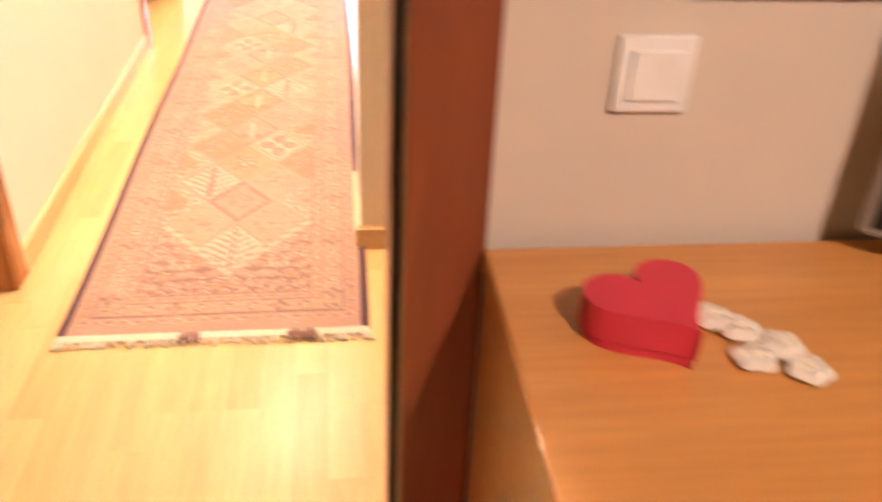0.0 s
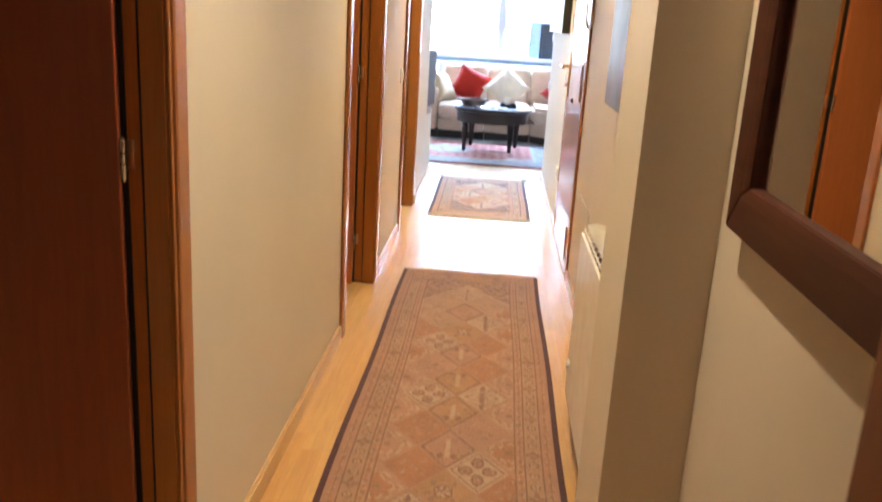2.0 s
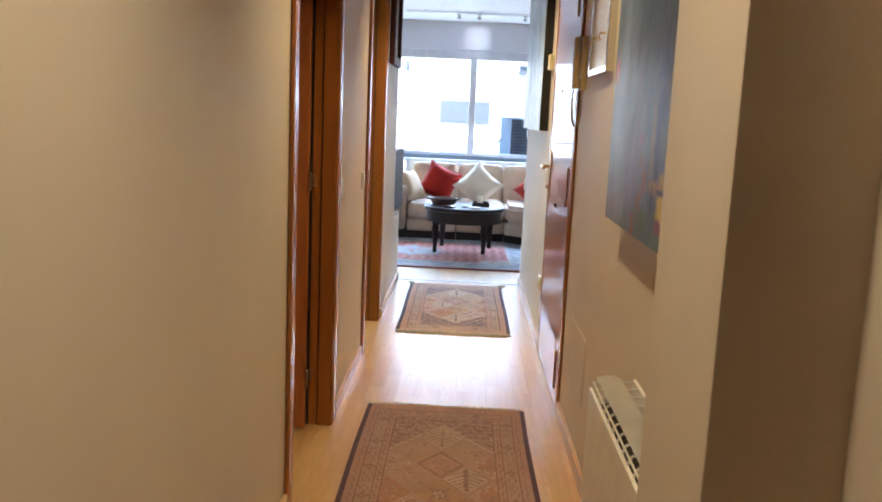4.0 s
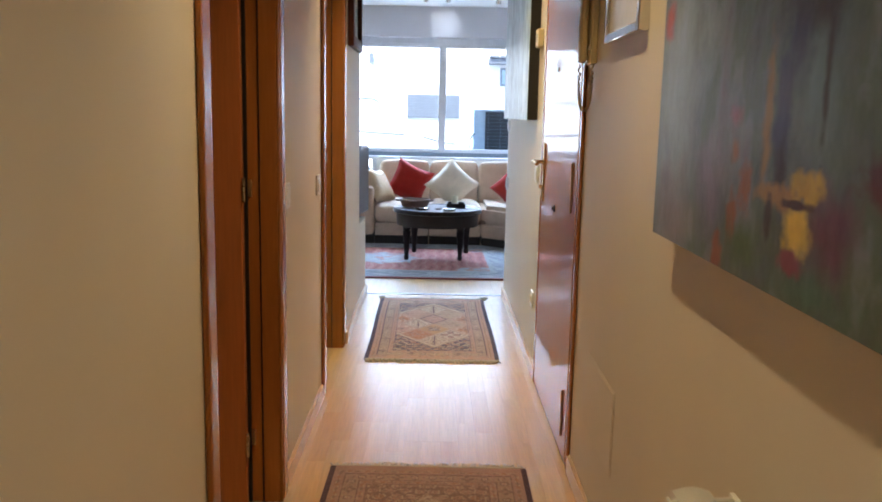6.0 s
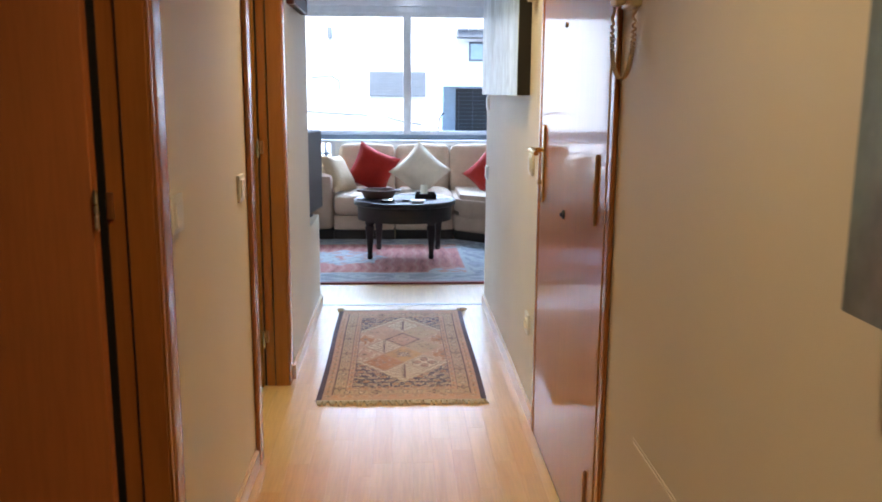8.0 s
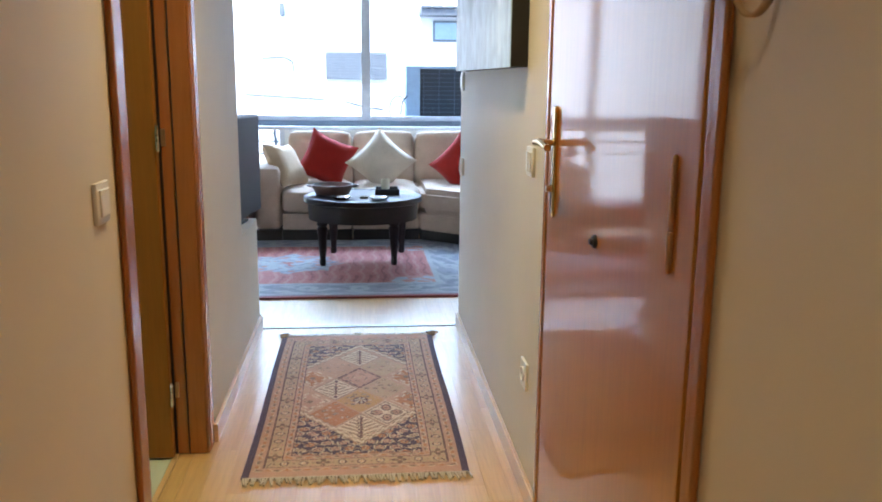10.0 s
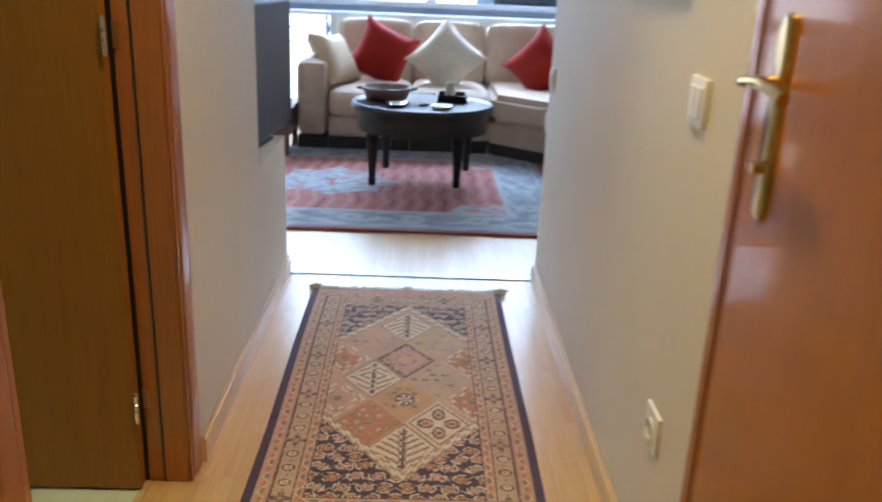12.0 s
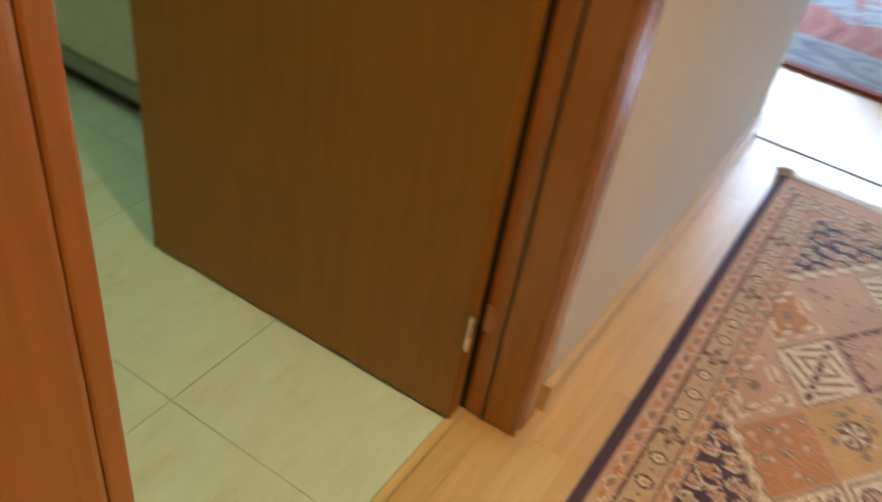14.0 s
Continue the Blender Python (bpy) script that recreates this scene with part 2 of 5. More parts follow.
def tube(points, radius, sides=8):
    """A round tube along points."""
    bm, rings = bmesh.new(), []
    pts = [Vector(p) for p in points]
    for i, p in enumerate(pts):
        d = (pts[min(i + 1, len(pts) - 1)] - pts[max(i - 1, 0)]).normalized()
        side = d.cross(Vector((0, 0, 1)))
        side = side.normalized() if side.length > 1e-3 else Vector((1, 0, 0))
        up = side.cross(d)
        rings.append([bm.verts.new(p + radius * (math.cos(2 * math.pi * k / sides) * side + math.sin(2 * math.pi * k / sides) * up)) for k in range(sides)])
    for a, c in zip(rings, rings[1:]):
        for k in range(sides):
            bm.faces.new((a[k], a[(k + 1) % sides], c[(k + 1) % sides], c[k]))
    bm.faces.new(rings[0][::-1])
    bm.faces.new(rings[-1])
    bmesh.ops.recalc_face_normals(bm, faces=bm.faces[:])
    return bm


def pillow(w, h, d, n=14, pinch=0.13):
    """A stuffed square cushion standing in the x-z plane, its seam in the middle."""
    bm, front, back = bmesh.new(), {}, {}
    for i in range(n + 1):
        for j in range(n + 1):
            u, v = 2 * i / n - 1, 2 * j / n - 1
            x = u * (1 - pinch * (1 - v * v)) * w / 2
            z = v * (1 - pinch * (1 - u * u)) * h / 2
            bulge = d / 2 * max(0.0, (1 - u ** 4) * (1 - v ** 4)) ** 0.6 + 0.004 * noise.noise(Vector((u * 3, v * 3, d * 9)))
            edge = i in (0, n) or j in (0, n)
            front[i, j] = bm.verts.new((x, -bulge if not edge else 0, z))
            back[i, j] = front[i, j] if edge else bm.verts.new((x, bulge, z))
    for i in range(n):
        for j in range(n):
            bm.faces.new((front[i, j], front[i + 1, j], front[i + 1, j + 1], front[i, j + 1]))
            bm.faces.new((back[i, j], back[i, j + 1], back[i + 1, j + 1], back[i + 1, j]))
    return bm


def soft_box(x0, x1, y0, y1, z0, z1, r, puff=0.015, cuts=5):
    """An upholstered block: rounded edges and slightly swollen faces."""
    bm = box(x0, x1, y0, y1, z0, z1)
    bmesh.ops.subdivide_edges(bm, edges=bm.edges[:], cuts=cuts, use_grid_fill=True)
    c = Vector(((x0 + x1) / 2, (y0 + y1) / 2, (z0 + z1) / 2))
    half = Vector((x1 - x0, y1 - y0, z1 - z0)) / 2
    for v in bm.verts:
        q = v.co - c
        inner = Vector([max(-(h - r), min(h - r, a)) for a, h in zip(q, half)])
        off = q - inner
        if off.length > 1e-6:
            off = off.normalized() * r
        n = Vector([a / h for a, h in zip(q, half)])
        swell = puff * (1 - n.x ** 2) * (1 - n.y ** 2) + puff * (1 - n.y ** 2) * (1 - n.z ** 2) + puff * (1 - n.x ** 2) * (1 - n.z ** 2)
        v.co = c + inner + off + off.normalized() * swell if off.length else v.co
    return bm


# ---- setting: walls ----
XL, XR, T = -0.48, 0.50, 0.11


def wall(name, segments, material, label=""):
    bm = bmesh.new()
    for s in segments:
        box(*s, bm=bm)
    ob = part(name, bm, material, smooth=False)
    return tagged(ob, label or "smooth cream painted hallway wall", "wall", kind="structure")


DOORS = [(0.845, 1.57), (3.395, 4.09), (5.185, 5.90)]   # openings in the hall's west wall
TOP = 2.03
PLANES = [-0.505, -0.505, -0.486, -0.472]             # the wall steps in slightly from door to door
segs, y = [], 0.72
for n, (a, c) in enumerate(DOORS):
    segs.append((XL - T, PLANES[n], y, a - 0.03, 0, CEIL))
    segs.append((XL - T, min(PLANES[n], PLANES[n + 1]), a - 0.03, c + 0.03, TOP + 0.03, CEIL))
    y = c + 0.03
segs.append((XL - T, PLANES[3], y, 6.80, 0, CEIL))
segs.append((XL - T, PLANES[3], 6.80, 7.29, 0, 0.545))
wall("wall_west", segs, M_WALL)
wall("wall_east", [(XR, XR + 0.15, 0.72, 1.73, 0, CEIL), (0.335, XR + 0.15, 1.73, 2.055, 0, CEIL), (XR, XR + 0.15, 2.055, 4.38, 0, CEIL),
                   (XR, XR + 0.15, 4.38, 5.37, TOP + 0.04, CEIL), (XR, XR + 0.15, 5.37, 7.30, 0, CEIL)], M_WALL)
# bedroom side: the wall with the doorway, and the room round the start
wall("wall_bedroom_door", [(-3.2, -0.44, 0.62, 0.72, 0, CEIL), (0.374, 3.0, 0.62, 0.72, 0, CEIL), (-0.44, 0.374, 0.62, 0.72, TOP + 0.03, CEIL)], M_BEDROOM,
     "pale painted bedroom wall with a doorway")
wall("wall_bedroom", [(-3.3, -3.2, -3.2, 0.72, 0, CEIL), (3.0, 3.1, -3.2, 0.72, 0, CEIL), (-3.3, 3.1, -3.3, -3.2, 0, CEIL)], M_BEDROOM, "plain pale bedroom wall")
# small rooms behind the west doors
wall("wall_west_rooms", [(-3.3, -3.2, 0.72, 4.80, 0, CEIL), (-3.2, XL - T, 2.45, 2.55, 0, CEIL), (-3.2, XL - T, 4.70, 4.80, 0, CEIL)], M_WHITE, "plain pale wall of a side room")
wall("wall_bathroom", [(-2.7, -2.6, 4.80, 6.70, 0, CEIL), (-2.6, XL - T, 6.62, 6.70, 0, CEIL)], plaster("bathroom_wall_paint", (0.7, 0.68, 0.55), 0.4), "cream bathroom wall")
# landing behind the front door
wall("wall_landing", [(XR + 0.15, 1.9, 4.2, 4.3, 0, CEIL), (XR + 0.15, 1.9, 5.45, 5.55, 0, CEIL), (1.8, 1.9, 4.3, 5.45, 0, CEIL)], M_WHITE, "plain landing wall")
# living room
YW = 10.55
WX0, WX1, WZ0, WZ1 = -2.25, 1.75, 0.80, 2.045
GX = -0.62                                            # east of this the wall below the sill is solid
wall("wall_living_south", [(-3.2, XL - T, 6.70, 6.80, 0, CEIL), (XR + 0.15, 3.0, 7.20, 7.30, 0, CEIL)], M_WHITE, "white living room wall")
wall("wall_living_sides", [(-3.3, -3.2, 6.70, YW + 0.22, 0, CEIL), (3.0, 3.1, 7.20, YW + 0.22, 0, CEIL)], M_WHITE, "white living room wall")
wall("wall_window", [(-3.2, WX0, YW, YW + 0.22, 0, CEIL), (WX1, 3.0, YW, YW + 0.22, 0, CEIL), (GX, WX1, YW, YW + 0.22, 0, WZ0), (WX0, GX, YW, YW + 0.22, 0, 0.06)], M_WHITE, "white wall under and beside the window")
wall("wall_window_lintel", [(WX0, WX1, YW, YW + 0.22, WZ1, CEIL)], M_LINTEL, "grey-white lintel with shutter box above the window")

bm = box(-3.4, 3.2, -3.4, YW + 0.25, CEIL, CEIL + 0.2)
tagged(part("ceiling", bm, M_CEIL, smooth=False), "flat white painted ceiling", "ceiling", kind="structure")

# assumed fittings where the lamps hang, all out of view
for lx, ly in LAMPS + [(1.0, -1.1), (-1.5, 5.7)]:
    dl = thing("downlight", "small round recessed downlight assumed in the ceiling, out of view", "ceiling lamp", (lx, ly, CEIL), group="recessed downlights")
    part("trim_ring", lathe([(0.105, -0.001), (0.105, -0.012), (0.086, -0.014), (0.086, -0.001)], 32, cap=False), M_CHROME, dl)
    part("diffuser", lathe([(0.086, -0.004), (0.086, -0.007)], 32), M_PLASTIC, dl)

# ---- setting: floors ----
bm = bmesh.new()
box(-3.3, 3.1, -3.3, 4.80, -0.12, -0.003, bm=bm)
box(-0.572, 3.1, 4.80, 6.70, -0.12, -0.003, bm=bm)
box(-3.3, 3.1, 6.70, YW + 0.2, -0.12, -0.003, bm=bm)
FLOOR = tagged(part("floor", bm, M_JOINT, smooth=False), "beech laminate strip floor with a satin varnish", "floor", kind="structure")
bm = box(-2.7, -0.572, 4.80, 6.70, -0.12, -0.004)
BATH = tagged(part("floor_bathroom", bm, M_GROUT, smooth=False), "cream marbled bathroom floor tiles", "floor", kind="structure")
bm = box(XL - 0.01, XR + 0.01, 7.285, 7.315, -0.003, 0.004, 0.002)
tagged(part("trim_threshold", bm, M_STEEL), "thin dark metal threshold strip in the floor", "threshold strip", kind="structure")
bm = box(-0.585, -0.568, 5.18, 5.90, -0.003, 0.003, 0.001)
tagged(part("trim_bathroom_threshold", bm, M_SKIRT), "light wooden threshold strip at the bathroom", "threshold strip", kind="structure")


def baseboard(x0, x1, y0, y1, h=0.07, label="light beech skirting board along the wall"):
    bm = box(x0, x1, y0, y1, 0, h)
    top = [e for e in bm.edges if all(v.co.z > h - 1e-4 for v in e.verts)]
    bmesh.ops.bevel(bm, geom=top, offset=0.007, segments=3, affect="EDGES")
    return tagged(part("baseboard", bm, M_SKIRT), label, "skirting board", kind="structure")


for n, (y0, y1) in enumerate(((1.655, 3.31), (4.17, 5.095), (5.985, 7.29))):
    baseboard(PLANES[n + 1], PLANES[n + 1] + 0.013, y0, y1)
baseboard(XL - T, PLANES[3] + 0.013, 7.29, 7.303)
for y0, y1 in ((0.80, 1.73), (2.055, 4.355), (5.395, 7.30)):
    baseboard(XR - 0.013, XR, y0, y1)
baseboard(0.322, XR - 0.013, 1.717, 1.73)
baseboard(0.322, 0.335, 1.73, 2.055)
baseboard(0.448, 3.0, 0.607, 0.62)


# ---- doors ----
def casing(name, y0, y1, side, x, x2, depth, w=0.08, proud=0.016, label="", lined=True):
    """A door frame lining an opening y0..y1 in a wall whose hall face is at x (at x2 past the far jamb); side is +1 where the hall lies towards +x."""
    fr = thing(name, label or "varnished orange-brown wooden door frame", "door frame", (x, (y0 + y1) / 2, 0), kind="structure")
    cy = (y0 + y1) / 2

    def add(pname, a0, a1, c0, c1, z0, z1, bev=0.003, mat=None):
        part(pname, box(min(a0, a1), max(a0, a1), c0 - cy, c1 - cy, z0, z1, bev), mat or M_FRAME, fr)
    back = (XL - T + 0.005 - x) if side > 0 else depth
    for e, face, s in ((y0, 0.0, -1), (y1, x2 - x, 1)):
        mid = face + (back - face) * 0.5
        p, q = sorted((e, e + s * 0.028))
        add("jamb", face + side * 0.006, mid if s > 0 else back, p, q, 0, TOP)
        if s > 0:
            add("rebate", mid, back, e + 0.004, e + 0.028, 0, TOP)
            # black strip painting the shade of the jamb's groove
            add("groove_shade", mid - 0.0016, mid + 0.0016, e - 0.0005, e + 0.0045, 0, TOP, 0.0, M_BLACK)
        if lined and s > 0:
            # black strip painting the dark gap between leaf and jamb
            p, q = sorted((e + s * 0.0005, e + s * 0.006))
            add("seal_gap_shade", back - side * 0.012, back + side * 0.013, p, q, 0, TOP, 0.0, M_BLACK)
            for z in (0.22, 1.02, 1.80):
                add("hinge_plate", back + side * 0.013, back + side * 0.026, e - 0.001, e + 0.003, z - 0.026, z + 0.026, 0.001, M_DARKBRASS)
        p, q = sorted((e + s * 0.018, e + s * w))
        add("architrave", face, face + side * proud, p, q, 0, TOP + w, 0.007)
        p, q = sorted((e + s * 0.001, e + s * (0.013 if s > 0 else 0.0185)))
        add("inner_bead", face + side * 0.006, face + side * (proud - 0.003), p, q, 0, TOP, 0.003)
    add("head", 0, back, y0 - 0.028, y1 + 0.028, TOP, TOP + 0.028)
    add("head_architrave", 0, side * (proud - 0.002), y0 - 0.018, y1 + 0.018, TOP + 0.018, TOP + w, 0.005)
    return fr


def hinge(parent, x, y, z, h=0.1, r=0.007, material=None, tilt=0.0):
    bm = lathe([(r * 0.4, -h / 2 - 0.012), (r, -h / 2 - 0.006), (r, -h / 2), (r, -h / 6), (r * 0.55, -h / 6 + 0.002), (r, -h / 6 + 0.004), (r, h / 6), (r * 0.55, h / 6 + 0.002),
                (r, h / 6 + 0.004), (r, h / 2), (r, h / 2 + 0.006), (r * 0.4, h / 2 + 0.012)], 14)
    ob = part("hinge", bm, material or M_STEEL, parent, "small metal hinge")
    ob.matrix_local = pose(x, y, z)
    return ob


def inner_door(n, y0, y1, turn):
    casing("door_frame_%d" % n, y0, y1, 1, PLANES[n - 1], min(PLANES[n], -0.485), T)
    lf = thing("door_%d" % n, "plain varnished brown wooden door standing open", "door", (XL - T + 0.012, y1 - (0.024 if n == 2 else 0.006), 0), turn, kind="structure")
    w = y1 - y0 - 0.02
    # leaf colour carries how each doorway is lit
    part("leaf", box(-w, 0.0, -0.036, 0.0, 0.008, TOP - 0.006, 0.003), (M_LEAF_SHADED, M_LEAF_LIT, M_LEAF_GREENLIT)[n - 1], lf)
    for z in (0.22, 1.02, 1.80):
        hinge(lf, 0.006, -0.041, z, 0.055, 0.0052, M_CHROME)
    rose = part("handle_rose", lathe([(0.025, 0), (0.025, 0.006), (0.021, 0.009)], 24), M_BRASS, lf, "brass handle rose")
    rose.matrix_local = pose(-w + 0.06, -0.036, 1.02, 90)
    part("handle", tube([(-w + 0.06, -0.04, 1.02), (-w + 0.06, -0.085, 1.02), (-w + 0.075, -0.092, 1.02), (-w + 0.17, -0.092, 1.018)], 0.008), M_BRASS, lf, "brass lever handle")
    return lf


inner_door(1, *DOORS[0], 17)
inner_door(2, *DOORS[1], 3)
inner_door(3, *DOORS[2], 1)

# bedroom doorway: a frame across the hall, seen from the bedroom
fr = thing("door_frame_4", "varnished bedroom door frame in the shaded wood tone, with a brass strike plate", "door frame", (0.344, 0.66, 0), kind="structure")
# frame wood coloured darker for the dim light on it
part("jamb", box(0.0, 0.03, 0.005, 0.08, 0, TOP, 0.003), M_LEAF_SHADED, fr)
part("rebate", box(0.012, 0.03, -0.055, 0.005, 0, TOP, 0.003), M_LEAF_SHADED, fr)
part("seal_gap_shade", box(0.003, 0.014, -0.006, 0.006, 0, TOP), M_BLACK, fr, "black rubber seal")
part("architrave", box(0.012, 0.105, -0.058, -0.04, 0, TOP + 0.09, 0.005), M_LEAF_SHADED, fr)
part("architrave", box(0.006, 0.09, 0.06, 0.078, 0, TOP + 0.09, 0.005), M_LEAF_SHADED, fr)
part("jamb", box(-0.784, -0.754, -0.055, 0.08, 0, TOP, 0.003), M_LEAF_SHADED, fr)
part("architrave", box(-0.85, -0.760, -0.058, -0.04, 0, TOP + 0.09, 0.005), M_LEAF_SHADED, fr)
part("head", box(-0.784, 0.03, -0.055, 0.08, TOP, TOP + 0.03, 0.003), M_LEAF_SHADED, fr)
part("head_architrave", box(-0.76, 0.012, -0.057, -0.04, TOP + 0.01, TOP + 0.09, 0.005), M_LEAF_SHADED, fr)
sp = part("strike_plate", box(0.0085, 0.0115, -0.044, -0.029, 0.975, 1.04, 0.001), M_BRASS, fr, "brass strike plate")
part("latch_hole", box(0.0075, 0.0084, -0.041, -0.032, 0.996, 1.02), M_BLACK, sp)

# front door
Y0, Y1 = 4.41, 5.34
casing("door_frame_5", Y0, Y1, -1, XR, XR, 0.13, w=0.05, proud=0.013, lined=False)
fd = thing("front_door", "glossy varnished orange-brown front door, closed", "door", (XR - 0.012, Y0, 0), kind="structure")
w = Y1 - Y0
part("leaf", box(0.0, 0.045, 0.004, w - 0.004, 0.012, TOP - 0.004, 0.003), M_FRONT, fd)
# solid black strip painting the shade in the gap below the leaf
part("bottom_gap_shade", box(0.004, 0.04, 0.006, w - 0.006, 0.0005, 0.012), M_BLACK, fd, "black strip standing for the shaded gap under the door")
plate = bmesh.new()                                   # long plate with round ends and a softened rim
rim = [(w - 0.071 + 0.0195 * math.cos(a), (1.121 if math.sin(a) > 0 else 0.895) + 0.0195 * math.sin(a)) for a in np.linspace(0.0, 2 * math.pi, 41)[:-1]]
rings = []
for px, k in ((0.0, 1.0), (-0.005, 1.0), (-0.008, 0.8)):
    cy, cz = w - 0.071, 1.008
    rings.append([plate.verts.new((px, cy + (y - cy) * k, cz + (z - cz) * (1 - (1 - k) * 0.17))) for y, z in rim])
for lo, hi in zip(rings, rings[1:]):
    for k in range(40):
        plate.faces.new((lo[k], lo[(k + 1) % 40], hi[(k + 1) % 40], hi[k]))
plate.faces.new(rings[-1])
bmesh.ops.recalc_face_normals(plate, faces=plate.faces[:])
hd = part("handle_plate", plate, M_BRASS, fd, "polished brass handle plate")
part("lever", tube([(-0.006, w - 0.071, 1.055), (-0.042, w - 0.071, 1.055), (-0.052, w - 0.081, 1.056), (-0.053, w - 0.135, 1.062), (-0.05, w - 0.20, 1.052)], 0.0085, 10), M_BRASS, hd)
part("thumb_turn", tube([(-0.006, w - 0.071, 0.945), (-0.022, w - 0.071, 0.945)], 0.009, 12), M_BRASS, hd)
lk = part("peephole", lathe([(0.008, 0), (0.008, 0.004), (0.006, 0.006)], 18), M_STEEL, fd, "small dark peephole")
lk.matrix_local = pose(0.001, 4.95 - Y0, 1.44, 0, -90)
lk = part("lock_rose", lathe([(0.014, 0), (0.014, 0.005), (0.011, 0.008), (0.007, 0.008), (0.006, 0.014)], 20), M_BLACK, fd, "dark round lock rose")
lk.matrix_local = pose(0.001, 4.90 - Y0, 0.887, 0, -90)
for z in (0.17, 1.005, 1.83):
    hinge(fd, -0.003, 0.086, z, 0.155, 0.0052, M_DARKBRASS)

# ---- rugs ----
def yarns(tone, prefix):
    base = {"tan": (0.55, 0.36, 0.235), "navy": (0.075, 0.042, 0.065), "ivory": (0.72, 0.61, 0.43), "rust": (0.49, 0.225, 0.085), "rose": (0.54, 0.33, 0.225), "brown": (0.16, 0.085, 0.07),
            "olive": (0.52, 0.39, 0.235), "gold": (0.55, 0.335, 0.125), "moss": (0.27, 0.185, 0.115)}
    if prefix:     # the runner's wools lie closer together in tone
        base = {n: tuple(0.55 * c + 0.45 * d for c, d in zip(rgb, (0.47, 0.27, 0.18))) if n != "navy" else (0.1, 0.04, 0.045) for n, rgb in base.items()}
    return [fabric(prefix + n + "_wool", tuple(c * k for c, k in zip(rgb, tone)), weave=300, sheen=0.22) for n, rgb in base.items()]


YARN = yarns((1.02, 0.92, 0.82), "")
YARN2 = yarns((0.79, 0.72, 0.70), "runner_")
TAN, NAVY, IVORY, RUST, ROSE, BROWN, OLIVE, GOLD, MOSS = range(9)


def hashed(i, j, k=0):
    h = np.sin(i * 12.9898 + j * 78.233 + k * 37.719) * 43758.5453
    return h - np.floor(h)


def border_motifs(along, across, half):
    """Three ovals and a four-petalled flower in turn along a band; across runs from -half to half."""
    step = 0.0605
    n = np.floor(along / step)
    s, c = along - (n + 0.5) * step, across
    r = np.hypot(s / 0.0145, c / 0.0165)
    turn = np.arctan2(c, s)
    flower = np.hypot(s, c) < 0.008 + 0.016 * np.abs(np.cos(2 * turn))
    out = np.full(along.shape, OLIVE)
    oval = n % 4 != 0
    out[oval & (r < 1.0)] = BROWN
    out[oval & (r < 0.66)] = IVORY
    out[oval & (r < 0.3)] = RUST
    out[~oval & flower] = BROWN
    out[~oval & (np.hypot(s, c) < 0.006 + 0.009 * np.abs(np.cos(2 * turn)))] = MOSS
    out[~oval & (np.hypot(s, c) < 0.005)] = ROSE
    out[(np.abs(s) > 0.024) & (np.abs(np.abs(c) - half * 0.6) < 0.004)] = ROSE
    out[(np.abs(s) > 0.027) & (np.abs(c) < 0.004)] = MOSS
    return out


def scrolls(u, v, seed, ground):
    """Blossoms with curling pale tendrils on a dark ground."""
    gu = np.abs(u)
    n = np.floor(v / 0.042)
    s = gu + 0.026 * (n % 2)
    m = np.floor(s / 0.052)
    a, c = s - (m + 0.5) * 0.052, v - (n + 0.5) * 0.042
    h = hashed(m, n, seed)
    a, c = a + 0.012 * (h - 0.5), c + 0.01 * (hashed(n, m, seed + 3) - 0.5)
    r, turn = np.hypot(a, c), np.arctan2(c, a)
    out = np.full(u.shape, ground)
    out[np.abs(c - 0.013 * np.sin(gu * 95 + seed + 4 * h)) < 0.0026] = OLIVE
    out[(np.abs(r - 0.0195) < 0.0022) & (np.sin(2 * turn + 9 * h) > -0.1)] = IVORY
    petal = r < 0.0095 + 0.007 * np.abs(np.cos(2.5 * turn + 6 * h))
    out = np.where(petal, np.where(h > 0.55, ROSE, np.where(h > 0.25, RUST, OLIVE)), out)
    out[r < 0.0065] = BROWN
    out[r < 0.0035] = IVORY
    return out


def tree(p, q):
    """Slanting boughs either side of a trunk in a diamond cell; p, q run from -1 to 1 across and up."""
    return (np.abs(p) > 0.07) & (np.abs(((q - 0.6 * np.abs(p)) * 4.2) % 1.0 - 0.5) < 0.19)


TREES, FOUR, BLOOM, DARK, SPRIG, JAG, STROKE = range(1, 8)
RUG_PLAN = {(0, 0): (IVORY, TREES), (1, 1): (IVORY, FOUR), (1, -1): (RUST, SPRIG), (2, 0): (GOLD, BLOOM), (2, 2): (RUST, JAG), (2, -2): (ROSE, JAG),
            (3, -1): (IVORY, TREES), (3, 1): (OLIVE, SPRIG), (4, 0): (ROSE, DARK), (4, 2): (RUST, JAG), (4, -2): (RUST, JAG), (5, -1): (TAN, SPRIG),
            (5, 1): (OLIVE, SPRIG), (6, 0): (IVORY, TREES)}
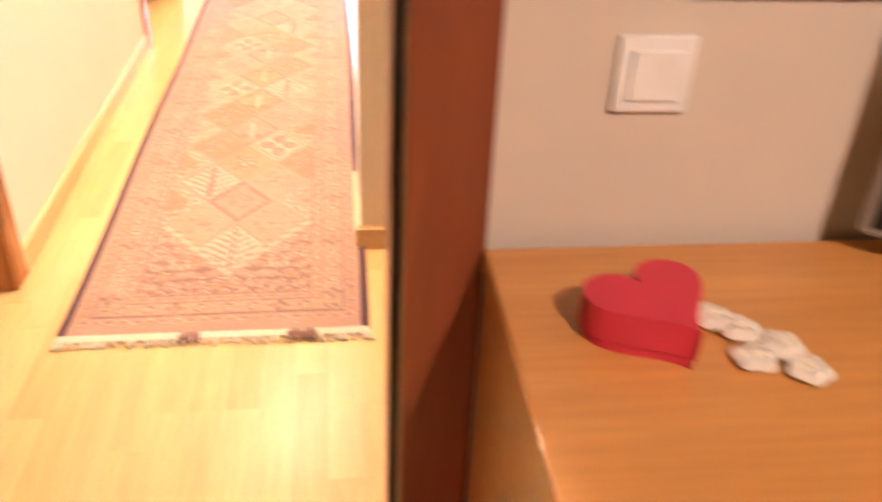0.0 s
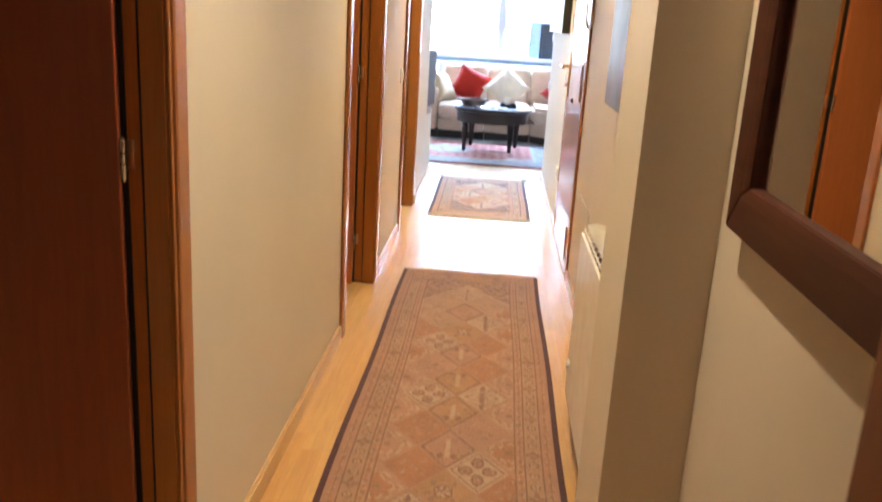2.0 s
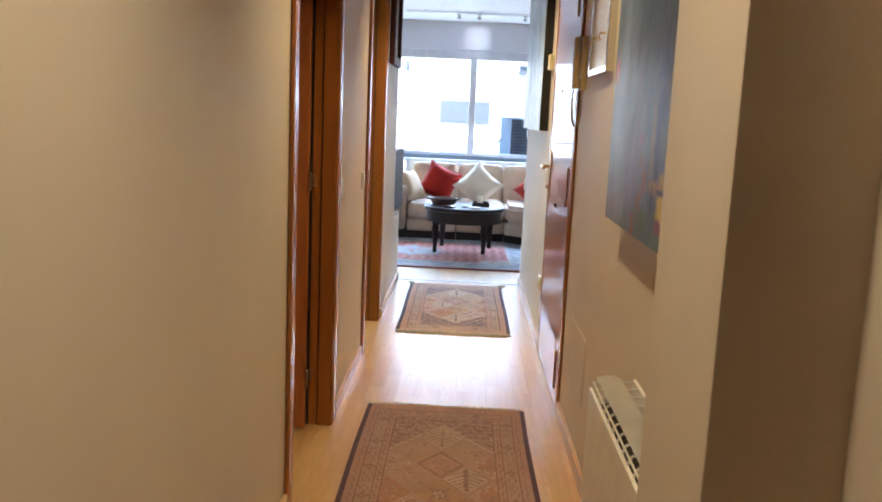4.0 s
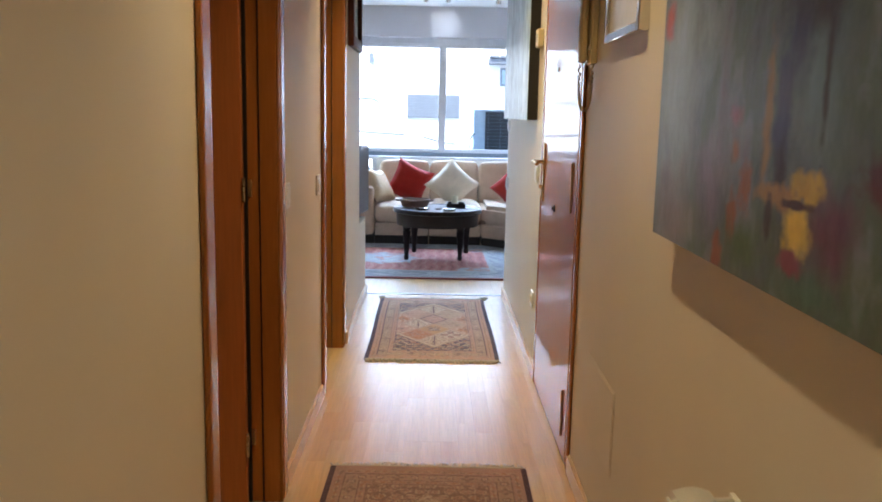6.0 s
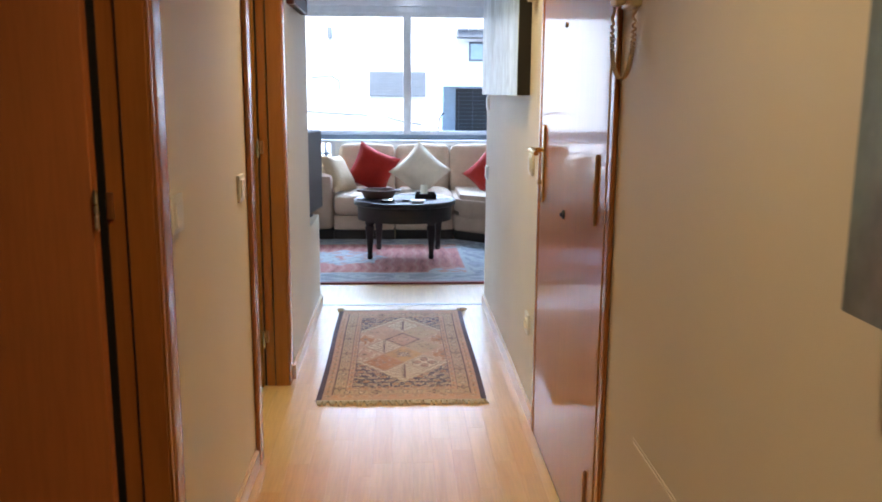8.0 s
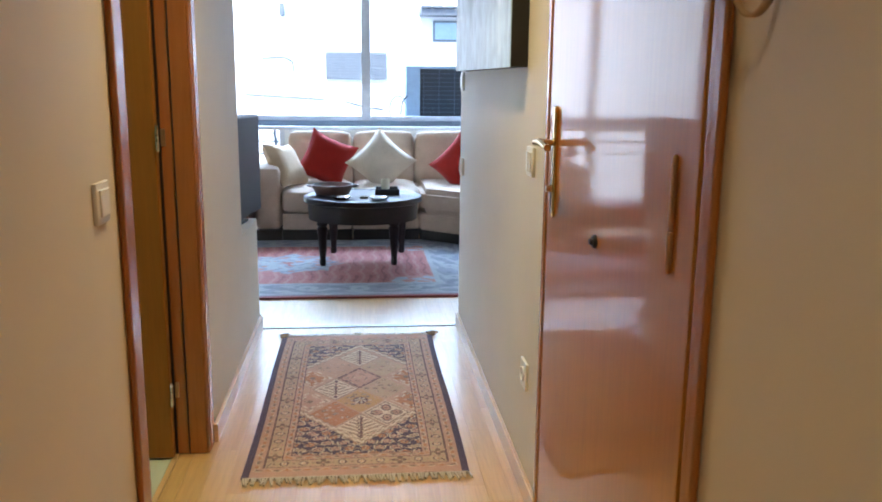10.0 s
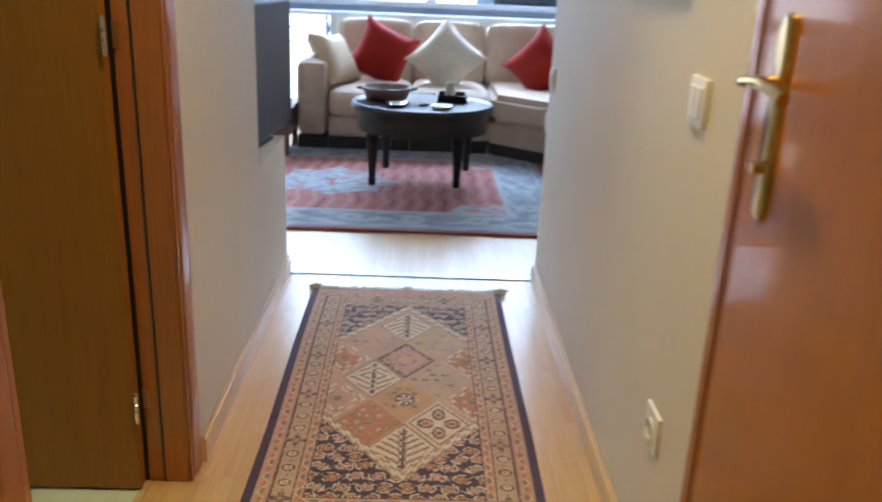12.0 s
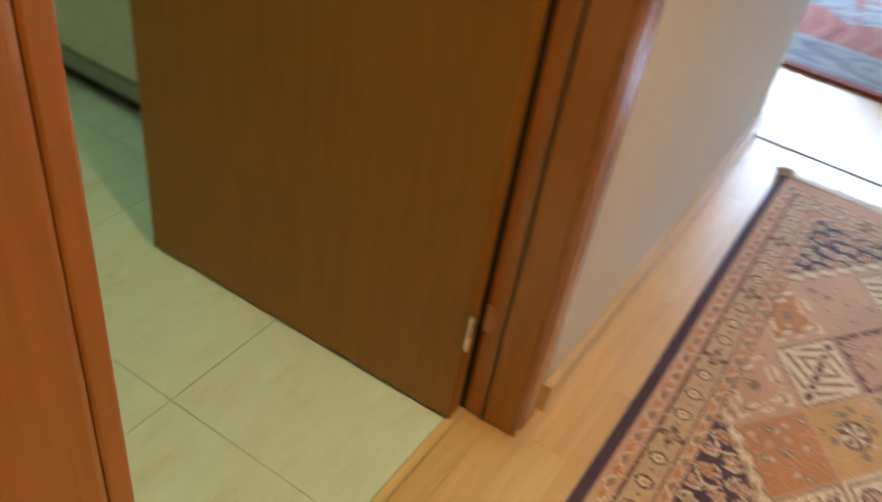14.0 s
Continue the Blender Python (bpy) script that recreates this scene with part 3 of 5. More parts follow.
RUNNER_PLAN = {(0, 0): (IVORY, TREES), (1, -1): (OLIVE, SPRIG), (1, 1): (OLIVE, SPRIG), (2, 0): (ROSE, DARK), (2, -2): (RUST, JAG), (2, 2): (OLIVE, JAG), (3, -1): (IVORY, TREES),
               (3, 1): (OLIVE, SPRIG), (4, 0): (GOLD, BLOOM), (4, -2): (RUST, JAG), (4, 2): (RUST, SPRIG), (5, 1): (IVORY, FOUR), (5, -1): (RUST, SPRIG), (6, 0): (ROSE, STROKE),
               (6, -2): (ROSE, JAG), (6, 2): (RUST, JAG), (7, -1): (RUST, SPRIG), (7, 1): (ROSE, SPRIG), (8, 0): (GOLD, STROKE), (8, -2): (ROSE, JAG), (8, 2): (ROSE, JAG),
               (9, -1): (IVORY, TREES), (9, 1): (IVORY, FOUR)}
RUNNER_PLAN.update({(18 - r, -c): cell for (r, c), cell in list(RUNNER_PLAN.items())})


def rug_pattern(u, v, half, length, plan, v0, v1, first, dv, shift=0.0, point=0.265, seed=0.0, ground=NAVY):
    """Yarn for each knot: u across from -half to half, v along from 0 to length; the pointed field runs from v0 to v1, its lattice from first by dv."""
    out = np.full(u.shape, TAN)
    side, end = half - np.abs(u), np.minimum(v, length - v) - 0.006
    edge, ver = np.minimum(side, end), side <= end
    run = np.where(ver, v, u + half)
    for lane, lo, hi in ((0.041, 0.022, 0.061), (0.126, 0.111, 0.142)):
        bud = np.abs(edge - lane) + 0.5 * np.abs((run % 0.03) - 0.015)
        vine = np.abs(edge - lane - 0.007 * np.sin(run * 105)) < 0.0022
        band = np.where(bud < 0.0075, np.where((np.floor(run / 0.03) % 2) == 0, RUST, MOSS), np.where(vine, IVORY, ROSE))
        out = np.where((edge >= lo) & (edge < hi), band, out)
    main = (edge >= 0.061) & (edge < 0.111)
    out = np.where(main & ver, border_motifs(v - 0.111, side - 0.086, 0.024), out)
    out = np.where(main & ~ver, border_motifs(u + half + 0.03, end - 0.086, 0.024), out)
    for e in (0.061, 0.111, 0.140):
        out[np.abs(edge - e) < 0.0026] = BROWN
    out[edge < 0.022] = ROSE
    out[side < 0.021] = NAVY
    inside = edge >= 0.142
    a, uc = half - 0.142, u - shift
    k = np.minimum(v - v0, v1 - v) - point * np.abs(uc) / a      # > 0 within the pointed field
    kk = k + 0.006 * np.sign(np.sin(uc * 230))
    out = np.where(inside, scrolls(u, v, seed, ground), out)
    # diamond lattice
    du, vc = 0.094, v - first
    P, Q = uc / du + vc / dv, uc / du - vc / dv
    i, j = np.floor((P + 1) / 2), np.floor((Q + 1) / 2)
    p0, q0 = P - 2 * i, Q - 2 * j                    # -1..1 inside a cell
    lx, ly = (p0 + q0) / 2, (p0 - q0) / 2            # diamond axes, |lx|+|ly| < 1
    ly = np.where(v > (v0 + v1) / 2, -ly, ly)        # motifs look outwards from the middle
    rim = np.maximum(np.abs(p0), np.abs(q0))
    row, col = i - j, i + j
    far, turn = np.hypot(lx, ly), np.arctan2(ly, lx + 1e-9)
    cell = np.full(u.shape, TAN)
    spots = (np.hypot(np.abs(lx) - 0.3, np.abs(ly) - 0.3) < 0.085) | (far < 0.1)
    for (r, c), (base, motif) in plan.items():
        tint = np.full(u.shape, base)
        if motif == TREES:
            tint = np.where(tree(lx, ly) & (rim < 0.8), MOSS, tint)
            tint = np.where((np.abs(lx) < 0.04 + 0.05 * (np.sin(ly * 26) > 0.3)) & (rim < 0.8), BROWN, tint)
            tint = np.where((rim > 0.9) & (rim < 0.97), MOSS, tint)
        elif motif == FOUR:
            reach = np.minimum(np.hypot((np.abs(lx) - 0.38) / 1.25, ly), np.hypot(lx, (np.abs(ly) - 0.38) / 1.25))
            tint = np.where(reach < 0.2, BROWN, tint)
            tint = np.where(reach < 0.13, ROSE, tint)
            tint = np.where(reach < 0.05, BROWN, tint)
            tint = np.where((rim > 0.8) & (rim < 0.88), MOSS, tint)
        elif motif == BLOOM:
            tint = np.where((far < 0.2 + 0.06 * np.abs(np.cos(3 * turn))) & (far > 0.05), np.where(np.sin(6 * turn) > 0, BROWN, IVORY), tint)
            tint = np.where(np.abs(far - 0.27) < 0.03, BROWN, tint)
            tint = np.where(spots & (far > 0.3), MOSS, tint)
        elif motif == DARK:
            tint = np.where(rim > 0.82 + 0.05 * np.sign(np.sin(p0 * 16) * np.sin(q0 * 16)), BROWN, tint)
            tint = np.where((np.abs(far - 0.3) < 0.035) & (np.sin(4 * turn) > -0.3), MOSS, tint)
            tint = np.where(spots & (far < 0.2), OLIVE, tint)
        elif motif == STROKE:
            tint = np.where((np.abs(lx) < 0.06) & (np.abs(ly) < 0.42), IVORY, tint)
            tint = np.where((np.hypot(np.abs(lx) - 0.22, ly + 0.4) < 0.12) | (np.abs(np.abs(lx) + 0.9 * np.abs(ly) - 0.86) < 0.05), BROWN, tint)
        elif motif == JAG:
            jag = rim + 0.11 * np.sign(np.sin(p0 * 9 + 1)) * np.sign(np.sin(q0 * 7))
            tint = np.where((jag > 0.62) & (jag < 0.74), IVORY, tint)
            tint = np.where(jag >= 0.74, np.where(spots, BROWN, TAN), tint)
            tint = np.where(far < 0.12, MOSS, tint)
        else:
            tint = np.where(spots, np.where(hashed(np.floor(lx * 3), np.floor(ly * 3), r) > 0.5, MOSS, ROSE), tint)
            tint = np.where(np.hypot(np.abs(lx) - 0.3, np.abs(ly) - 0.3) < 0.035, IVORY, tint)
        cell = np.where((row == r) & (col == c), tint, cell)
    cell = np.where((rim > 0.965), TAN, cell)
    field = inside & (k > 0.03)
    out = np.where(field, cell, out)
    out = np.where(inside & (k > 0.0) & (k <= 0.036), np.where(np.abs(kk - 0.02) < 0.01, IVORY, OLIVE), out)
    out = np.where(inside & (np.abs(kk - 0.034) < 0.004), MOSS, out)
    out = np.where(inside & (np.abs(kk - 0.004) < 0.0035), MOSS, out)
    # small flowers strewn over the field, and the odd knot of another tone
    fu, fv = u + 0.011 * np.floor(v / 0.031), v
    su, sv = (fu % 0.034) - 0.017, (fv % 0.031) - 0.0155
    pick = hashed(np.floor(fu / 0.034), np.floor(fv / 0.031), seed + 5)
    bloom = np.abs(np.hypot(su, sv) - 0.006) < 0.0028
    plainish = field & (rim < 0.86) & np.isin(out, (RUST, ROSE, OLIVE, TAN, GOLD, BROWN))
    out = np.where(plainish & bloom & (pick > 0.45), np.where(pick > 0.72, MOSS, np.where(pick > 0.6, ROSE, TAN)), out)
    out = np.where(plainish & (np.hypot(su, sv) < 0.003) & (pick > 0.45), IVORY, out)
    stray = hashed(np.floor(u / 0.0042), np.floor(v / 0.0042), seed + 9)
    out = np.where((stray > 0.93) & (out != NAVY), np.where(stray > 0.965, TAN, ROSE), out)
    return out


def woven(name, label, category, x0, x1, y0, y1, knot, pattern, yarn_set, turn=0.0, thick=0.009, lift=0.0005):
    """A knotted rug: one quad a knot, its yarn chosen by the pattern."""
    w, l = x1 - x0, y1 - y0
    nx, ny = int(round(w / knot)), int(round(l / knot))
    gx, gy = np.linspace(-w / 2, w / 2, nx + 1), np.linspace(0, l, ny + 1)
    X, Y = np.meshgrid(gx, gy)
    Z = thick + 0.0012 * np.sin(X * 9 + Y * 3.1) * np.sin(Y * 2.3 + 1.0) + 0.0008 * np.random.rand(*X.shape)
    Xw = X + 0.003 * np.sin(Y * 4.3)
    top = np.stack([Xw, Y, Z], -1).reshape(-1, 3)
    idx = np.arange((nx + 1) * (ny + 1)).reshape(ny + 1, nx + 1)
    quads = np.stack([idx[:-1, :-1], idx[:-1, 1:], idx[1:, 1:], idx[1:, :-1]], -1).reshape(-1, 4)
    U, V = np.meshgrid((gx[:-1] + gx[1:]) / 2, (gy[:-1] + gy[1:]) / 2)
    mats = pattern(U, V).reshape(-1).astype(np.int32)
    # the border down to the floor
    ring = np.concatenate([idx[0, :], idx[1:, -1], idx[-1, -2::-1], idx[-2:0:-1, 0]])
    low = top[ring].copy()
    low[:, 2] = 0.0
    n0 = len(top)
    k = np.arange(len(ring))
    k2 = (k + 1) % len(ring)
    walls = np.stack([ring[k2], ring[k], n0 + k, n0 + k2], -1)
    verts = np.concatenate([top, low])
    faces = np.concatenate([quads, walls])
    me = bpy.data.meshes.new(name)
    me.from_pydata(verts.tolist(), [], faces.tolist())
    for y in yarn_set:
        me.materials.append(y)
    me.polygons.foreach_set("material_index", np.concatenate([mats, np.full(len(walls), 1, np.int32)]))
    me.update()
    rug = thing(name, label, category, ((x0 + x1) / 2, y0, lift), turn)
    ob = new("woven_field", me)
    ob.parent = rug
    return rug


def fringe(parent, x0, x1, y, out, seed=1, tuft=True, band=0.007):
    rng = random.Random(seed)
    bm = bmesh.new()
    n = int((x1 - x0) / 0.008)
    for i in range(n):
        x = x0 + (x1 - x0) * (i + 0.5) / n
        ln = 0.036 * rng.uniform(0.7, 1.25)
        dx = rng.uniform(-0.012, 0.012)
        join(bm, tube([(x, y, 0.007), (x + dx * 0.4, y + out * ln * 0.5, 0.0065 + rng.uniform(0, 0.003)), (x + dx, y + out * ln, 0.004)], 0.004, 5))
    fr = part("fringe", bm, M_FRINGE, parent, "ivory wool fringe")
    bm = box(x0, x1, min(y, y + out * band), max(y, y + out * band), 0.0005, 0.0105, 0.002)
    part("end_band", bm, M_FRINGE, parent, "ivory woven end band")
    if tuft:
        bm = bmesh.new()
        for i in range(14):
            a = rng.uniform(-0.02, 0.02)
            join(bm, tube([(a, y, 0.008), (a * 1.2, y + out * 0.02, 0.016), (a * 0.6, y + out * 0.035, 0.012)], 0.004, 5))
        part("tuft", bm, M_FRINGE, parent)
    return fr


hall_rug = woven("hall_rug", "small patterned rust and navy wool rug on the hall floor", "rug", -0.346, 0.352, 5.695, 7.118, 0.0038,
                 lambda u, v: rug_pattern(u, v, 0.349, 1.423, RUG_PLAN, 0.212, 1.282, 0.357, 0.124, shift=0.01, seed=1.0), YARN)
fringe(hall_rug, -0.355, 0.358, 1.423, 1, 3)
fringe(hall_rug, -0.346, 0.346, 0.0, -1, 5, False)
for x in (-0.345, 0.35):
    bm, rng = bmesh.new(), random.Random(int(x * 100))
    for i in range(10):
        a, c = x + rng.uniform(-0.014, 0.014), rng.uniform(-0.006, 0.012)
        join(bm, tube([(a, 1.42 + c, 0.008), (a + rng.uniform(-0.01, 0.01), 1.434 + c, 0.02), (a + rng.uniform(-0.02, 0.02), 1.446 + c, 0.01)], 0.004, 5))
    part("corner_tassel", bm, M_FRINGE, hall_rug, "curled ivory corner tassel")
runner = woven("runner_rug", "long patterned rust and navy wool runner on the hall floor", "rug", -0.352, 0.344, 1.37, 4.36, 0.0048,
               lambda u, v: rug_pattern(u, v, 0.348, 2.99, RUNNER_PLAN, 0.215, 2.775, 0.36, 0.1255, seed=1.0, ground=BROWN), YARN2)
fringe(runner, -0.346, 0.346, 2.99, 1, 7, False)
fringe(runner, -0.346, 0.346, 0.0, -1, 9, False, 0.024)
for x, w2 in ((-0.055, 0.018), (0.175, 0.03), (0.215, 0.014)):
    bm = bmesh.new()
    rng = random.Random(int(x * 1000))
    for i in range(9):
        a = x + rng.uniform(-w2, w2)
        join(bm, tube([(a, 0.0, 0.008), (a + rng.uniform(-0.008, 0.008), -0.02, 0.014), (a + rng.uniform(-0.012, 0.012), -0.036, 0.008)], 0.0045, 5))
    part("dark_tuft", bm, YARN2[BROWN], runner, "dark wool knot in the fringe")

CARPET = [fabric("red_carpet_wool", (0.42, 0.13, 0.10)), fabric("dark_red_carpet_wool", (0.28, 0.065, 0.055)), fabric("blue_grey_carpet_wool", (0.25, 0.262, 0.29)),
          fabric("pale_carpet_wool", (0.36, 0.37, 0.37)), fabric("slate_carpet_wool", (0.2, 0.215, 0.245)), fabric("rose_carpet_wool", (0.47, 0.205, 0.16))]


def carpet_pattern(u, v):
    half, length = 1.22, 1.74
    edge = np.minimum(half - np.abs(u), np.minimum(v, length - v))
    run = np.where(half - np.abs(u) < np.minimum(v, length - v), v, u)
    # border: pale leaves and rosettes on blue-grey, between pale lines
    leaf = np.sin(run * 30 + 1.4 * np.sin(edge * 60)) + np.cos(edge * 46 + 1.5 * np.sin(run * 17))
    out = np.where(leaf > 0.75, 3, np.where(leaf < -1.2, 4, 2))
    rosette = np.hypot((run % 0.30) - 0.15, edge - 0.19)
    out = np.where(rosette < 0.06, np.where(rosette < 0.02, 2, 3), out)
    # field: striped red with a large scalloped pale medallion
    dv = v - length / 2
    ang = np.arctan2(dv / 0.31, u / 0.36 + 1e-9)
    c = np.hypot(u / 0.36, dv / 0.31)
    scallop = c + 0.22 * np.abs(np.sin(4 * ang))
    t = np.sin(u * 71 + 0.7 * np.sin(v * 23))
    fld = np.where(t > 0.7, 5, np.where((t < -0.8) & (hashed(np.floor(u / 0.09), np.floor(v / 0.13)) > 0.4), 1, 0))
    petals = np.sin(u * 37 + 1.2 * np.sin(v * 33)) * np.cos(v * 43 + 1.1 * np.sin(u * 29))
    fld = np.where(scallop < 1.0, np.where(petals > 0.12, 3, np.where(petals < -0.5, 5, 2)), fld)
    fld = np.where(np.abs(scallop - 0.55) < 0.07, 3, fld)
    fld = np.where(scallop < 0.3, np.where(petals > 0, 3, 0), fld)
    corner = np.hypot((half - 0.33 - np.abs(u)) / 0.34, (length / 2 - 0.33 - np.abs(dv)) / 0.24) + 0.1 * np.abs(np.sin(9 * u))
    fld = np.where(corner < 0.8, np.where(petals > 0.0, 3, 5), fld)
    out = np.where(edge > 0.31, fld, out)
    out = np.where(np.abs(edge - 0.305) < 0.014, 3, out)
    out = np.where(np.abs(edge - 0.075) < 0.012, 3, out)
    out = np.where(edge < 0.03, 1, out)
    return out


carpet = woven("living_room_carpet", "large red and blue-grey patterned carpet under the coffee table", "carpet", -1.66, 0.78, 7.84, 9.58, 0.011, carpet_pattern, CARPET, thick=0.011)

# ---- hall things ----
mr = thing("wall_mirror", "tall mirror in a wide dark brown wooden frame on the wall", "mirror", (XR, 1.235, 0.965))
MW, MH, FW = 0.72, 0.95, 0.08


def mitred(w, h, fy, fw, depth, inner):
    """Four frame sides with mitred corners in the y-z plane, thinner towards the glass: yields (name, bmesh)."""
    o = [(-w / 2, 0), (w / 2, 0), (w / 2, h), (-w / 2, h)]
    n = [(-w / 2 + fy, fw), (w / 2 - fy, fw), (w / 2 - fy, h - fw), (-w / 2 + fy, h - fw)]
    m2 = [tuple(a * 0.22 + c * 0.78 for a, c in zip(p, q)) for p, q in zip(o, n)]
    for k in range(4):
        k2 = (k + 1) % 4
        bm = bmesh.new()
        ring = []
        for kk in (k, k2):
            ring.append([bm.verts.new((x, *p)) for x, p in ((-0.001, o[kk]), (-depth, o[kk]), (-depth, m2[kk]), (-inner, n[kk]), (-0.001, n[kk]))])
        for a in range(5):
            c = (a + 1) % 5
            bm.faces.new((ring[0][a], ring[0][c], ring[1][c], ring[1][a]))
        bm.faces.new(ring[0][::-1])
        bm.faces.new(ring[1])
        bmesh.ops.recalc_face_normals(bm, faces=bm.faces[:])
        bmesh.ops.bevel(bm, geom=bm.edges[:], offset=0.002, segments=2, affect="EDGES")
        yield ("frame_rail" if k % 2 == 0 else "frame_side"), bm


for nm, bm in mitred(MW, MH, 0.074, FW, 0.03, 0.02):
    part(nm, bm, M_DARKWOOD, mr)
part("glass", box(-0.008, -0.002, -MW / 2 + 0.07, MW / 2 - 0.07, FW - 0.004, MH - FW + 0.004), M_MIRROR, mr, "silvered mirror glass", smooth=False)

# radiator
rd = thing("radiator", "slim cream enamelled wall radiator with an open top grille", "radiator", (XR, 2.44, 0.10))
L2 = 0.33
part("front_panel", box(-0.137, -0.127, -L2, L2, 0.0, 0.553, 0.004), M_RAD, rd)
part("back_panel", box(-0.032, -0.022, -L2, L2, 0.0, 0.578, 0.003), M_RAD, rd)
for s in (-1, 1):
    part("side_panel", box(-0.127, -0.032, s * L2 - (0.006 if s > 0 else 0), s * L2 + (0 if s > 0 else 0.006), 0.0, 0.525, 0.002), M_RAD, rd)
bm = bmesh.new()
n = 10
prof = [(-0.118 + 0.06 * k / n, 0.574 + 0.007 * math.sin(math.pi * k / n)) for k in range(n + 1)]
lo, hi = [bm.verts.new((x, -L2, z)) for x, z in prof], [bm.verts.new((x, L2 + 0.01, z)) for x, z in prof]
for k in range(n):
    bm.faces.new((lo[k], hi[k], hi[k + 1], lo[k + 1]))
bmesh.ops.solidify(bm, geom=bm.faces[:], thickness=0.004)
part("top_cover", bm, M_RAD, rd)
part("front_rail", tube([(-0.127, -L2, 0.565), (-0.127, L2, 0.565)], 0.0026, 6), M_RAD, rd)
for k in range(12):
    yb = -L2 + 0.02 + (2 * L2 - 0.04) * k / 11
    part("grille_bar", tube([(-0.13, yb, 0.552), (-0.127, yb, 0.565), (-0.122, yb, 0.571), (-0.112, yb, 0.573), (-0.06, yb, 0.574), (-0.03, yb, 0.576)], 0.0024, 6), M_RAD, rd)
# solid dark block painting the shade below the open grille
part("inner_shade_block", box(-0.12, -0.036, -L2 + 0.01, L2 - 0.01, 0.02, 0.515), M_SEAM, rd, "dark block standing for the shade inside the radiator")
part("thermostat_dial", tube([(-0.136, L2 - 0.05, 0.12), (-0.148, L2 - 0.05, 0.12)], 0.016, 16), M_PLASTIC, rd)
for s in (-1, 1):
    part("wall_bracket", box(-0.022, 0.0, s * 0.24 - 0.02, s * 0.24 + 0.02, 0.1, 0.42, 0.002), M_STEEL, rd)


# abstract canvases
def canvas(name, label, y0, y1, z0, z1, depth, material, edge):
    th = thing(name, label, "painting", (XR, (y0 + y1) / 2, z0))
    w, h = (y1 - y0) / 2, z1 - z0
    part("canvas", box(-depth - 0.003, -depth, -w, w, 0, h), material, th, smooth=False)
    part("stretcher_frame", box(-depth, -0.001, -w, w, 0, h, 0.002), edge, th, "canvas edge and stretcher")
    return th


def daubed(name, stops, blobs, rough=0.45):
    m, nt, b = base_mat(name, (0.2, 0.2, 0.2), rough, coat=0.05)
    warp = noise_tex(nt, coords(nt, (1, 3.2, 1.6)), 2.2, 6, 0.65)
    c = ramp(nt, warp, stops)
    for (by, bz), (ry, rz), colour, hard in blobs:
        mp, tc = nt.nodes.new("ShaderNodeMapping"), nt.nodes.new("ShaderNodeTexCoord")
        nt.links.new(tc.outputs["Object"], mp.inputs["Vector"])
        mp.inputs["Location"].default_value = (0, -by / ry, -bz / rz)
        mp.inputs["Scale"].default_value = (0, 1 / ry, 1 / rz)
        wob = nt.nodes.new("ShaderNodeTexNoise")
        wob.inputs["Scale"].default_value, wob.inputs["Detail"].default_value = min(40, 1.3 / min(ry, rz)), 5
        nt.links.new(tc.outputs["Object"], wob.inputs["Vector"])
        ln = nt.nodes.new("ShaderNodeVectorMath")
        ln.operation = "LENGTH"
        nt.links.new(mp.outputs[0], ln.inputs[0])
        ad = nt.nodes.new("ShaderNodeMath")
        ad.operation = "MULTIPLY_ADD"
        nt.links.new(wob.outputs["Fac"], ad.inputs[0])
        ad.inputs[1].default_value = 1.5
        nt.links.new(ln.outputs["Value"], ad.inputs[2])
        mr2 = nt.nodes.new("ShaderNodeMapRange")
        mr2.inputs["From Min"].default_value, mr2.inputs["From Max"].default_value = 1.75, 1.75 - hard
        nt.links.new(ad.outputs[0], mr2.inputs["Value"])
        c = mixc(nt, c, colour, mr2.outputs[0], "MIX")
    strokes = noise_tex(nt, coords(nt, (1, 13, 7)), 2.0, 6, 0.7)
    patches = noise_tex(nt, coords(nt, (1, 4.5, 2.2)), 3.1, 5, 0.75)
    c = mixc(nt, c, ramp(nt, patches, [(0.36, (0.25, 0.33, 0.45)), (0.47, grey(0.8)), (0.55, (1.0, 1.05, 1.0)), (0.68, (1.4, 1.4, 1.5))]), 0.32)
    c = mixc(nt, c, ramp(nt, strokes, [(0.32, grey(0.7)), (0.62, grey(1.08))]), 0.5)
    nt.links.new(c, b.inputs["Base Color"])
    bump(nt, b, strokes, 0.5, 0.004)
    return m


